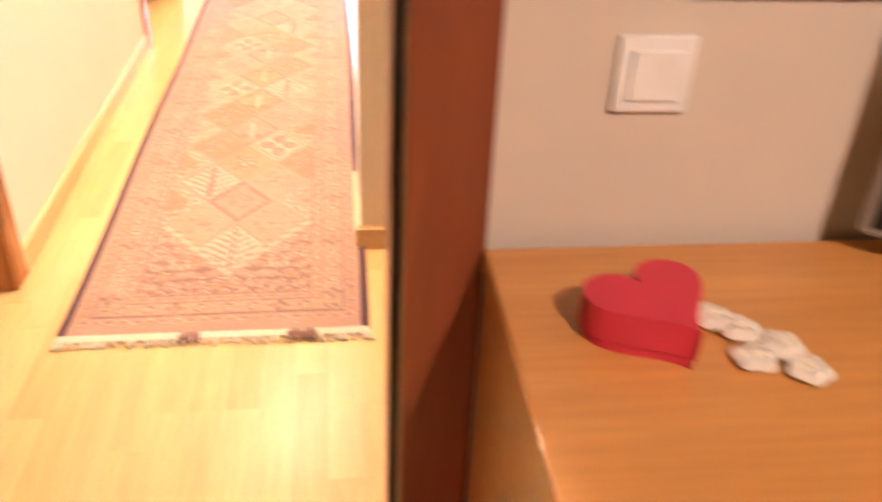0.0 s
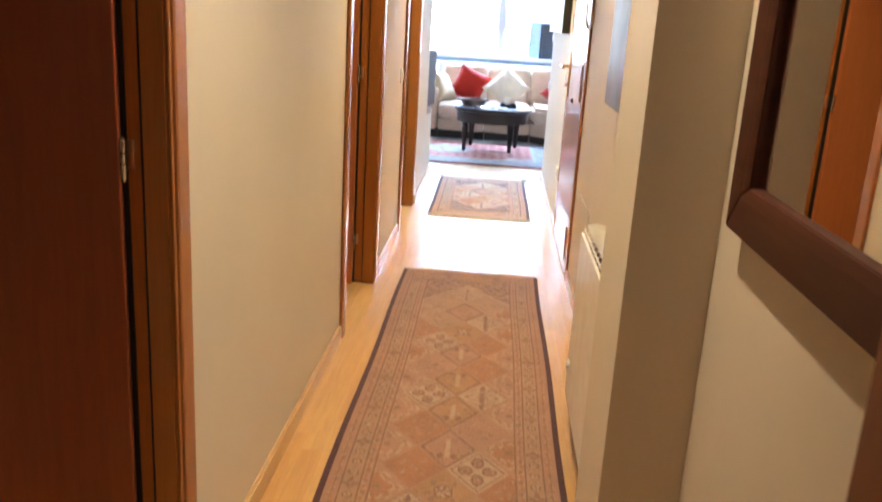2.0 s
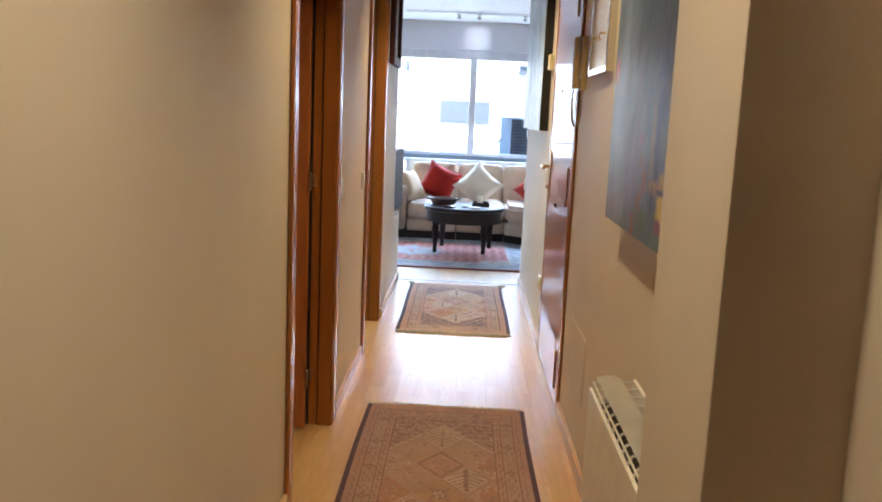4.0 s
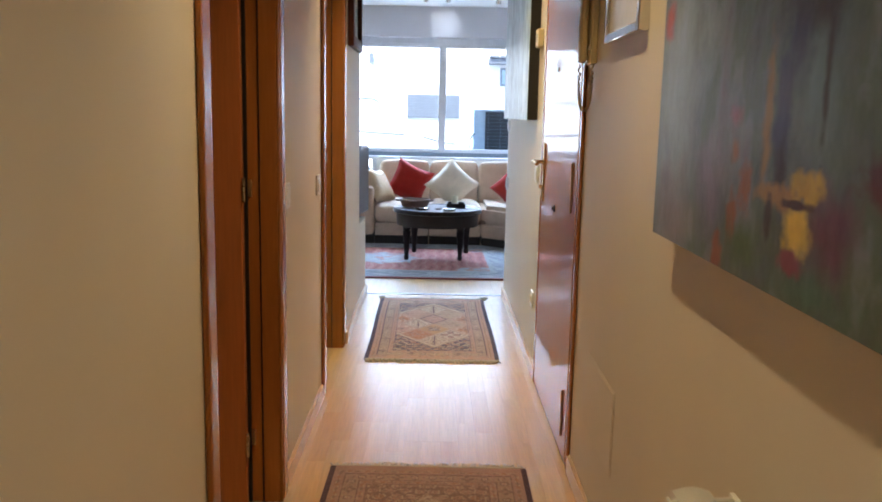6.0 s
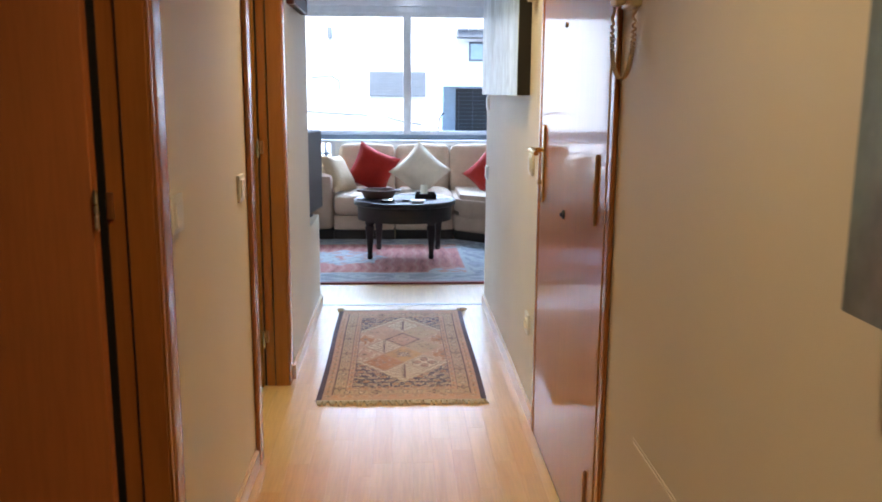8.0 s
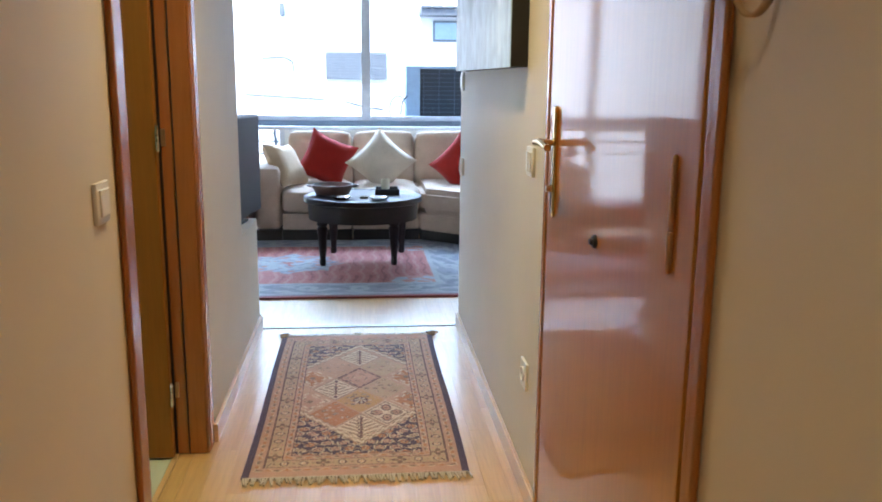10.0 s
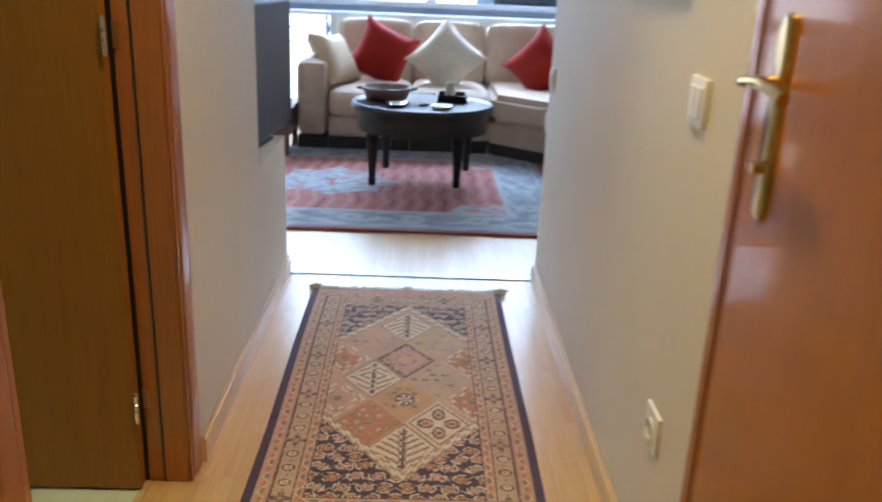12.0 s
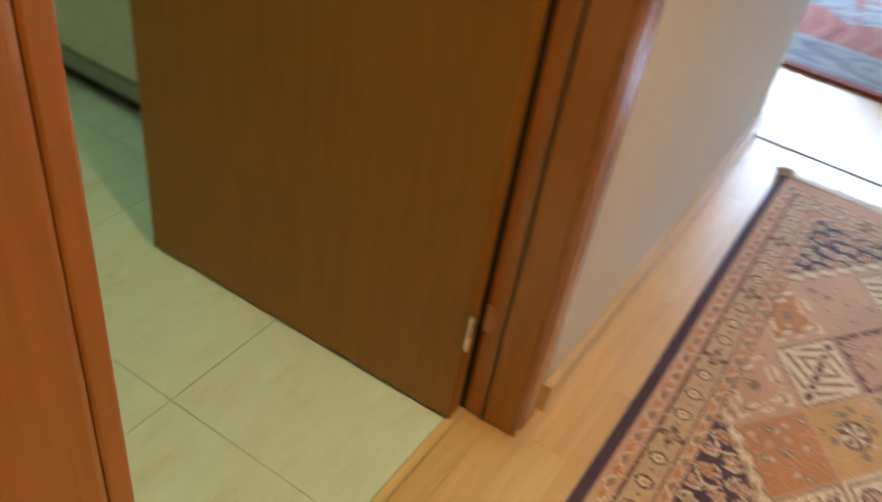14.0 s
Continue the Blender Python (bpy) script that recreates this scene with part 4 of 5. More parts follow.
M_CANVAS1 = daubed("dark_abstract_paint",
                   [(0.30, (0.06, 0.08, 0.085)), (0.42, (0.105, 0.14, 0.15)), (0.5, (0.085, 0.13, 0.105)), (0.58, (0.15, 0.185, 0.2)), (0.7, (0.13, 0.11, 0.14))],
                   [((0.48, 0.32), (0.23, 0.36), (0.3, 0.38, 0.47), 0.9), ((0.47, 0.05), (0.16, 0.13), (0.2, 0.175, 0.205), 0.8), ((0.26, 0.13), (0.1, 0.13), (0.19, 0.165, 0.25), 0.8),
                    ((0.16, 0.242), (0.035, 0.02), (0.26, 0.1, 0.13), 0.9), ((0.155, 0.182), (0.025, 0.022), (0.27, 0.1, 0.06), 0.8), ((0.105, 0.14), (0.028, 0.045), (0.25, 0.085, 0.035), 0.5),
                    ((0.155, 0.085), (0.03, 0.045), (0.27, 0.08, 0.03), 0.5), ((0.21, 0.02), (0.03, 0.045), (0.26, 0.07, 0.03), 0.5), ((0.038, 0.235), (0.02, 0.14), (0.28, 0.17, 0.06), 0.7),
                    ((-0.13, 0.26), (0.085, 0.13), (0.11, 0.17, 0.18), 0.8), ((-0.045, 0.37), (0.06, 0.12), (0.035, 0.045, 0.1), 0.6), ((-0.012, 0.25), (0.036, 0.12), (0.03, 0.04, 0.09), 0.5),
                    ((-0.014, 0.165), (0.026, 0.05), (0.025, 0.025, 0.04), 0.5), ((-0.12, 0.39), (0.08, 0.07), (0.035, 0.024, 0.024), 0.7), ((-0.13, 0.28), (0.01, 0.1), (0.03, 0.03, 0.04), 0.5),
                    ((-0.17, 0.1), (0.09, 0.07), (0.13, 0.05, 0.1), 0.8), ((0.1, 0.05), (0.09, 0.05), (0.07, 0.125, 0.05), 0.8), ((-0.12, 0.025), (0.17, 0.03), (0.075, 0.15, 0.13), 0.8),
                    ((-0.02, 0.135), (0.1, 0.022), (0.34, 0.19, 0.06), 0.5), ((-0.1, 0.152), (0.06, 0.026), (0.5, 0.34, 0.05), 0.5), ((-0.08, 0.095), (0.05, 0.045), (0.72, 0.5, 0.05), 0.4),
                    ((-0.075, 0.128), (0.06, 0.008), (0.06, 0.03, 0.03), 0.4), ((0.012, 0.1), (0.018, 0.035), (0.045, 0.035, 0.05), 0.5), ((-0.065, 0.052), (0.05, 0.02), (0.24, 0.06, 0.1), 0.5),
                    ((0.565, 0.42), (0.04, 0.05), (0.45, 0.09, 0.08), 0.6), ((-0.2, 0.43), (0.045, 0.035), (0.5, 0.06, 0.07), 0.4), ((-0.29, 0.17), (0.08, 0.035), (0.1, 0.03, 0.045), 0.5)])
M_CANVAS2 = daubed("pale_blue_abstract_paint", [(0.3, (0.26, 0.37, 0.43)), (0.5, (0.42, 0.55, 0.62)), (0.7, (0.6, 0.7, 0.75))],
                   [((0.2, 0.3), (0.15, 0.3), (0.16, 0.24, 0.3), 0.7)], 0.4)
canvas("abstract_painting", "large dark blue-green abstract painting on unframed canvas", 2.06, 3.265, 1.022, 1.95, 0.042, M_CANVAS1, plain("grey_canvas_edge", (0.16, 0.17, 0.18), 0.8))
canvas("blue_painting", "pale blue abstract painting on a deep black-edged canvas", 5.70, 7.06, 1.235, 2.15, 0.05, M_CANVAS2, M_BLACK)

# framed picture on the west wall
pf = thing("framed_picture", "small picture in a dark carved wooden frame on the wall", "picture", (PLANES[3], 6.32, 1.60))
for a, c, e, f in ((-0.26, -0.20, 0, 0.5), (0.20, 0.26, 0, 0.5), (-0.20, 0.20, 0, 0.06), (-0.20, 0.20, 0.44, 0.5)):
    part("frame_strip", box(0.001, 0.035, a, c, e, f, 0.007, 3), M_DARKWOOD, pf)
part("picture_sheet", box(0.002, 0.012, -0.198, 0.198, 0.062, 0.438), plain("sepia_picture_paper", (0.3, 0.27, 0.2), 0.5, wear=0.45), pf)


def rocker(x, y, z, face, name="light_switch", label="white plastic light switch on the wall", double=False):
    """A wall plate with its rocker; face is +1 where it looks towards +x."""
    sw = thing(name, label, "switch", (x, y, z), 0 if face > 0 else 180, group="light switches")
    part("plate", box(0.0, 0.009, -0.041, 0.041, -0.041, 0.041, 0.003), M_PLASTIC, sw)
    if double:
        part("rocker", box(0.009, 0.0135, -0.027, -0.001, -0.027, 0.027, 0.002), M_PLASTIC, sw)
        part("rocker", box(0.009, 0.0125, 0.001, 0.027, -0.027, 0.027, 0.002), M_PLASTIC, sw)
    else:
        part("rocker", box(0.009, 0.0135, -0.027, 0.027, -0.027, 0.027, 0.002), M_PLASTIC, sw)
    return sw


def socket(x, y, z, face):
    so = thing("wall_socket", "white plastic wall socket near the floor", "socket", (x, y, z), 0 if face > 0 else 180)
    part("plate", box(0.0, 0.009, -0.041, 0.041, -0.041, 0.041, 0.003), M_PLASTIC, so)
    well = part("socket_well", lathe([(0.022, 0.0), (0.022, 0.0135), (0.019, 0.0135), (0.018, 0.004)], 24, cap=False), M_PLASTIC, so)
    well.matrix_local = pose(0.0, 0, 0, 0, 90)
    face_ob = part("socket_face", lathe([(0.0185, 0.009), (0.0185, 0.0095)], 24), plain("shaded_white_plastic", (0.7, 0.68, 0.62), 0.4), so)
    face_ob.matrix_local = pose(0.0, 0, 0, 0, 90)
    for s in (-1, 1):
        part("pin_hole", tube([(0.0095, s * 0.0095, 0), (0.0102, s * 0.0095, 0)], 0.0026, 8), M_BLACK, so)
    return so


rocker(PLANES[2], 4.255, 0.982, 1, double=True)
rocker(PLANES[2], 4.99, 0.956, 1)
rocker(XR, 5.60, 0.978, -1, double=True)
rocker(XR, 7.21, 0.80, -1, label="white plastic light switch at the end of the wall")
rocker(XR, 7.21, 1.19, -1, label="white plastic light switch at the end of the wall")
socket(XR, 5.60, 0.358, -1)

ch = thing("door_chime", "small ivory plastic door chime box on the wall", "door chime", (XR, 5.60, 1.575))
part("housing", box(-0.03, 0.0, -0.042, 0.042, 0, 0.085, 0.006, 3), M_IVORY, ch)
for k in range(4):
    part("sound_slot", box(-0.0306, -0.029, -0.025, 0.025, 0.025 + 0.01 * k, 0.028 + 0.01 * k), M_SEAM, ch)

ic = thing("intercom_handset", "ivory plastic entry intercom with a curly cord on the wall", "intercom", (XR, 4.26, 1.42))
part("base_plate", box(-0.022, 0.0, -0.045, 0.045, 0.0, 0.215, 0.006, 3), M_IVORY, ic)
hs = part("handset", box(-0.05, -0.024, -0.012, 0.038, 0.006, 0.212, 0.009, 3), M_IVORY, ic)
part("handset_slot", box(-0.051, -0.0495, 0.008, 0.013, 0.07, 0.15), M_SEAM, hs)
part("call_button", tube([(-0.022, -0.03, 0.05), (-0.026, -0.03, 0.05)], 0.007, 12), M_PLASTIC, ic)
cord = []
for k in range(420):
    a = math.pi * k / 419
    turns = k * 0.75
    cord.append((-0.027 - 0.014 * math.cos(a) + 0.0034 * math.cos(turns), 0.036 * math.cos(a) + 0.0034 * math.sin(turns), 0.004 - 0.15 * math.sin(a) ** 0.55))
part("cord", tube(cord, 0.0026, 6), plain("tan_cord", (0.46, 0.33, 0.19), 0.5), ic, "tan curly cord")

kc = thing("meter_cover", "white-framed shallow glass-front key box on the wall", "key box", (XR, 3.775, 1.473))
part("backing", box(-0.018, 0.0, -0.19, 0.19, 0, 0.33, 0.003), M_PLASTIC, kc)
for a, c, e, f in ((-0.20, -0.178, -0.012, 0.342), (0.178, 0.20, -0.012, 0.342), (-0.178, 0.178, -0.012, 0.012), (-0.178, 0.178, 0.32, 0.342)):
    part("frame_strip", box(-0.028, 0.0, a, c, e, f, 0.003), M_CHROME, kc, "bright metal frame strip")
for yy in (-0.09, 0.11):
    part("hook", tube([(-0.018, yy, 0.12), (-0.036, yy, 0.12), (-0.04, yy, 0.105), (-0.034, yy, 0.094)], 0.004, 8), M_BRASS, kc, "brass hook")

ht = thing("wall_hatch", "cream painted square access hatch flush in the wall", "access hatch", (XR, 3.915, 0.27))
part("hatch_frame", box(-0.0022, -0.0004, -0.2, 0.2, 0, 0.245, 0.0006), M_WALL, ht)
part("hatch_door", box(-0.0046, -0.0022, -0.194, 0.194, 0.006, 0.239, 0.001), M_WALL, ht)

# ---- television on the half wall ----
tv = thing("television", "flat grey television on the low half wall, seen edge-on", "television", (XL - 0.046, 7.10, 0.545), -7.6)
part("shell", box(-0.045, 0.03, -0.30, 0.30, 0.03, 0.485, 0.012, 3), M_TV, tv)
part("screen", box(-0.048, -0.0455, -0.265, 0.265, 0.075, 0.46), M_BLACK, tv, "black screen", smooth=False)
part("foot", box(-0.035, 0.012, -0.12, 0.12, 0.0, 0.012, 0.004), M_TV, tv)
part("neck", box(-0.02, 0.005, -0.05, 0.05, 0.012, 0.04, 0.003), M_TV, tv)

# ---- sofa ----
SF, SB = 9.50, 10.42


def seat_unit(name, label, w, at, rz=0, arm=0):
    """One sofa section, its front edge along local x, its back towards +y."""
    s = thing(name, label, "sofa", at, rz, group="sectional sofa")
    x0, x1 = -w / 2, w / 2
    D = SB - SF
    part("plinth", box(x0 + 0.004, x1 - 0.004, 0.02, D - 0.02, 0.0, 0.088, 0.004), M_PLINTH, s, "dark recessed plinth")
    part("base", soft_box(x0, x1, 0.005, D, 0.088, 0.22, 0.02, 0.004), M_SOFA, s)
    part("seat_cushion", soft_box(x0 + 0.005, x1 - 0.005, -0.03, D - 0.22, 0.215, 0.395, 0.05, 0.018, 8), M_SOFA, s)
    bk = part("back_cushion", soft_box(x0 + 0.008, x1 - 0.008, -0.10, 0.10, 0.0, 0.44, 0.042, 0.016, 8), M_SOFA, s)
    bk.matrix_local = pose(0, D - 0.20, 0.33, -8)
    part("backrest", soft_box(x0, x1, D - 0.12, D, 0.2, 0.70, 0.03, 0.004), M_SOFA, s)
    if arm:
        a0, a1 = (x0 - 0.2, x0) if arm < 0 else (x1, x1 + 0.2)
        part("armrest", soft_box(a0, a1, 0.0, D, 0.088, 0.56, 0.05, 0.012, 8), M_SOFA, s)
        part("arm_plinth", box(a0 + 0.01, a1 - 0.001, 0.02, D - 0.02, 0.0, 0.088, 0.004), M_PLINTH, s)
    return s


lab = "beige upholstered sectional sofa part with loose cushions"
seat_unit("sofa_section", lab + " and a wide armrest", 0.52, (-0.305, SF, 0), arm=-1)
seat_unit("sofa_section", lab, 0.50, (0.208, SF, 0))
cn = thing("sofa_section", lab + ", forming the angled corner", "sofa", (0.46, SF, 0), group="sectional sofa")


def prism(pts, z0, z1, bevel, seg=3):
    bm = bmesh.new()
    f = bm.faces.new([bm.verts.new((x, y, z0)) for x, y in pts][::-1])
    r = bmesh.ops.extrude_face_region(bm, geom=[f])
    bmesh.ops.translate(bm, vec=(0, 0, z1 - z0), verts=[v for v in r["geom"] if isinstance(v, bmesh.types.BMVert)])
    bmesh.ops.recalc_face_normals(bm, faces=bm.faces[:])
    bmesh.ops.bevel(bm, geom=bm.edges[:], offset=bevel, segments=seg, affect="EDGES")
    return bm


CORNER = [(0.0, 0.0), (0.32, -0.26), (1.2, -0.26), (1.2, 0.92), (0.0, 0.92)]
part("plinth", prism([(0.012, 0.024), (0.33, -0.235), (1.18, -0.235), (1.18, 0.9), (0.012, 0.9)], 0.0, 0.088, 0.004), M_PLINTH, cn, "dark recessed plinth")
part("base", prism(CORNER, 0.088, 0.22, 0.012), M_SOFA, cn)
part("seat_cushion", prism([(0.006, -0.03), (0.31, -0.285), (1.0, -0.285), (1.0, 0.70), (0.006, 0.70)], 0.216, 0.40, 0.04, 4), M_SOFA, cn)
for x, w2 in ((0.315, 0.61), (0.86, 0.46)):
    bk = part("back_cushion", soft_box(-w2 / 2, w2 / 2, -0.10, 0.10, 0.0, 0.44, 0.042, 0.016, 8), M_SOFA, cn)
    bk.matrix_local = pose(x, 0.72, 0.33, -8)
part("backrest", soft_box(0.0, 1.2, 0.80, 0.92, 0.2, 0.70, 0.03, 0.004), M_SOFA, cn)
seat_unit("sofa_section", lab + ", by the side wall", 0.75, (0.80, 8.86, 0), -90)
seat_unit("sofa_section", lab + ", by the side wall", 0.75, (0.80, 8.11, 0), -90)


def cushion(name, label, material, at, size, rz, tilt, spin, depth=0.15, group="scatter cushions"):
    c = thing(name, label, "cushion", at, group=group)
    ob = part("cover", pillow(size, size, depth), material, c)
    ob.matrix_local = pose(0, 0, 0, tilt, 0, rz) @ pose(0, 0, 0, 0, spin, 0)
    part("piping", tube([(ob.matrix_local @ Vector(p)) for p in pillow_seam(size)], 0.004, 6), material, c)
    return c


def pillow_seam(s, n=10, pinch=0.13):
    pts = []
    for side in range(4):
        for k in range(n):
            a = 2 * k / n - 1
            u, v = ((a, -1), (1, a), (-a, 1), (-1, -a))[side]
            pts.append((u * (1 - pinch * (1 - v * v)) * s / 2, 0, v * (1 - pinch * (1 - u * u)) * s / 2))
    return pts + pts[:1]


cushion("cushion", "red square cushion standing on its corner on the sofa", M_RED, (-0.245, 9.92, 0.575), 0.39, 4, -17, 25)
cushion("cushion", "cream square cushion standing on its corner on the sofa", M_CREAM, (0.18, 9.85, 0.568), 0.40, 0, -18, 43)
cushion("cushion", "red square cushion standing on its corner on the sofa", M_RED, (0.80, 9.84, 0.555), 0.39, -30, -17, 40)
cushion("cushion", "gold striped cushion leaning on the sofa arm", M_GOLD, (-0.545, 9.74, 0.548), 0.38, 66, -32, 6)

# ---- coffee table ----
ct = thing("coffee_table", "oval dark-stained wooden coffee table with turned legs on the carpet", "table", (0.035, 8.79, 0.0115))
ell = Matrix.Diagonal((0.388, 0.345, 1, 1))
bm = lathe([(0.97, 0.40), (1.0, 0.405), (1.0, 0.43), (0.985, 0.437), (0.93, 0.437), (0.92, 0.434)], 56)
bmesh.ops.transform(bm, matrix=ell, verts=bm.verts)
part("tabletop", bm, M_TABLE, ct)
bm = lathe([(0.9, 0.29), (0.915, 0.29), (0.93, 0.40), (0.915, 0.40)], 56)
bmesh.ops.transform(bm, matrix=ell, verts=bm.verts)
part("apron", bm, M_TABLE, ct)
leg = [(0.017, 0.0), (0.02, 0.01), (0.022, 0.03), (0.018, 0.04), (0.02, 0.06), (0.028, 0.17), (0.033, 0.22), (0.036, 0.245), (0.027, 0.255), (0.036, 0.268), (0.036, 0.275), (0.032, 0.285), (0.032, 0.32)]
for lx, ly in ((-0.262, -0.145), (0.198, -0.145), (-0.205, 0.255), (0.265, 0.255)):
    o = part("leg", lathe(leg, 20), M_TABLE, ct)
    o.matrix_local = pose(lx, ly, 0)

TZ = 0.446
bw = thing("bowl", "wide brown ceramic bowl with loop handles on the table", "bowl", (-0.165, 8.86, TZ))
bm = lathe([(0.09, 0.0), (0.11, 0.006), (0.132, 0.05), (0.135, 0.068), (0.128, 0.068), (0.122, 0.05), (0.10, 0.014), (0.02, 0.01)], 36)
part("bowl_body", bm, M_CERAMIC, bw)
for s in (-1, 1):
    part("bowl_handle", tube([(s * 0.13, -0.03, 0.055), (s * 0.16, -0.018, 0.06), (s * 0.165, 0.0, 0.061), (s * 0.16, 0.018, 0.06), (s * 0.13, 0.03, 0.055)], 0.007, 8), M_CERAMIC, bw)
tr = thing("candle_tray", "small dark square tray on the table", "tray", (0.195, 8.88, TZ))
part("tray_floor", box(-0.075, 0.075, -0.075, 0.075, 0, 0.008, 0.002), M_TABLE, tr)
for a, c, e, f in ((-0.08, 0.08, -0.08, -0.072), (-0.08, 0.08, 0.072, 0.08), (-0.08, -0.072, -0.072, 0.072), (0.072, 0.08, -0.072, 0.072)):
    part("tray_rim", box(a, c, e, f, 0, 0.04, 0.002), M_TABLE, tr)
cd = thing("pillar_candle", "short cream pillar candle standing in the tray", "candle", (0.185, 8.875, TZ + 0.0085))
part("wax", lathe([(0.027, 0), (0.028, 0.004), (0.028, 0.088), (0.025, 0.092), (0.02, 0.088), (0.004, 0.086)], 24), M_WAX, cd)
part("wick", tube([(0, 0, 0.085), (0.001, 0, 0.098)], 0.0012, 6), M_BLACK, cd)
for nm, lb, ox, oy in (("ashtray", "small pale saucer-shaped ashtray on the table", -0.10, 8.62), ("ashtray", "small pale saucer-shaped ashtray on the table", 0.135, 8.60)):
    a = thing(nm, lb, "ashtray", (ox, oy, TZ), group="ashtrays")
    part("dish", lathe([(0.04, 0), (0.058, 0.012), (0.06, 0.018), (0.056, 0.018), (0.04, 0.006)], 28), M_CHROME if ox < 0 else M_PLASTIC, a)
for k, (ox, oy) in enumerate(((0.03, 8.655), (0.055, 8.66), (0.04, 8.68))):
    g = thing("small_glass_dish", "tiny clear glass tealight dish on the table", "dish", (ox, oy, TZ), group="tealight dishes")
    part("dish", lathe([(0.012, 0), (0.017, 0.012), (0.015, 0.012), (0.011, 0.003)], 18), M_CHROME, g)

st = thing("side_table", "low dark brown wooden side table beside the sofa", "side table", (-0.96, 9.45, 0.0))
part("tabletop", box(-0.21, 0.21, -0.21, 0.21, 0.275, 0.30, 0.006), M_SIDE, st)
part("apron", box(-0.19, 0.19, -0.19, 0.19, 0.13, 0.275, 0.004), M_SIDE, st)
for a in (-1, 1):
    for c in (-1, 1):
        part("leg", box(a * 0.17 - 0.018, a * 0.17 + 0.018, c * 0.17 - 0.018, c * 0.17 + 0.018, 0, 0.13, 0.003), M_SIDE, st)

# ---- window ----
win = thing("window_1", "wide white aluminium sliding window above the sofa", "window", ((WX0 + WX1) / 2, YW + 0.10, WZ0), kind="structure")
hw, wh = (WX1 - WX0) / 2, WZ1 - WZ0
part("frame_rail", box(-hw, hw, -0.04, 0.04, 0, 0.045, 0.003), M_TRACK, win, "blue-grey sliding track")
part("frame_rail", box(-hw, hw, -0.04, 0.04, wh - 0.06, wh, 0.003), M_ALU, win)
for s in (-1, 1):
    part("frame_stile", box(min(s * hw, s * (hw - 0.05)), max(s * hw, s * (hw - 0.05)), -0.04, 0.04, 0.045, wh - 0.06, 0.003), M_ALU, win)
mid = (WX0 + WX1) / 2
posts = [-1.075 - mid, 0.072 - mid, 1.09 - mid]
for k, a in enumerate(posts):
    part("meeting_stile", box(a - (0.038 if k else 0.045), a + (0.038 if k else 0.045), -0.035, 0.012, 0.045, wh - 0.06, 0.003), M_ALU, win)
edges = [-hw + 0.05, *posts, hw - 0.05]
for a, c in zip(edges, edges[1:]):
    a, c = a + 0.039, c - 0.039
    part("sash_rail", box(a, c, -0.03, 0.005, 0.045, 0.085, 0.003), M_ALU, win)
    part("sash_rail", box(a, c, -0.03, 0.005, wh - 0.10, wh - 0.06, 0.003), M_ALU, win)
    p = part("pane", box(a, c, -0.012, -0.008, 0.085, wh - 0.10), M_GLASS, win, "clear glass", smooth=False)
    p.visible_shadow = False
part("latch", box(posts[0] + 0.012, posts[0] + 0.034, -0.06, -0.036, 0.10, 0.19, 0.004), M_BLACK, win, "black window latch")
for a, c in ((WX0 - mid, WX0 - mid + 0.05), (posts[0] - 0.03, posts[0] + 0.03), (GX - mid - 0.05, GX - mid)):
    part("lower_stile", box(a, c, -0.035, 0.035, 0.06 - WZ0, 0.0, 0.003), M_ALU, win)
for a, c in ((WX0 - mid + 0.05, posts[0] - 0.03), (posts[0] + 0.03, GX - mid - 0.05)):
    part("lower_rail", box(a, c, -0.03, 0.03, 0.06 - WZ0, 0.13 - WZ0, 0.003), M_ALU, win)
    p = part("lower_pane", box(a, c, -0.004, 0.0, 0.13 - WZ0, 0.0), M_GLASS, win, "clear glass", smooth=False)
    p.visible_shadow = False
bm = box(WX0 - 0.03, WX1 + 0.03, YW - 0.05, YW + 0.058, WZ0 - 0.03, WZ0 - 0.001, 0.004)
tagged(part("window_sill", bm, M_ALU), "pale window sill over the sofa", "window sill", kind="structure")

# ---- track light ----
tl = thing("track_light", "ceiling track with small lit chrome spotlights", "track light", (0.1, 9.6, CEIL))
part("track", box(-0.75, 0.75, -0.012, 0.012, -0.03, -0.008, 0.003), M_CHROME, tl)
for x in (-0.55, 0.02, 0.55):
    part("ceiling_mount", lathe([(0.02, -0.009), (0.02, 0.0)], 16), M_CHROME, tl).matrix_local = pose(x, 0, 0)
for x in (-0.21, 0.0, 0.47):
    hd2 = part("spot_head", lathe([(0.014, 0.0), (0.02, -0.01), (0.026, -0.045), (0.024, -0.045), (0.016, -0.012)], 18), M_CHROME, tl)
    hd2.matrix_local = pose(x, 0, -0.03, 28)
    part("bulb", lathe([(0.006, -0.036), (0.02, -0.037), (0.02, -0.040), (0.006, -0.042)], 16), M_GLOW, hd2, "lit bulb")
spot = new("spot", bpy.data.lights.new("spot", "SPOT"))
spot.data.energy, spot.data.spot_size, spot.data.spot_blend, spot.data.shadow_soft_size, spot.data.color = 5.0, radians(26), 1.0, 0.03, (0.85, 0.93, 1.0)
spot.matrix_world = look((0.1, 9.66, CEIL - 0.09), (0.09, 10.55, 2.16))

# ---- outside ----
g = bmesh.new()
bmesh.ops.create_grid(g, x_segments=1, y_segments=1, size=900)
ob = part("ground", g, M_GROUND, smooth=False)
ob.location = (0, 0, -3.2)
tagged(ob, "grey concrete ground below the building", "ground", kind="structure")
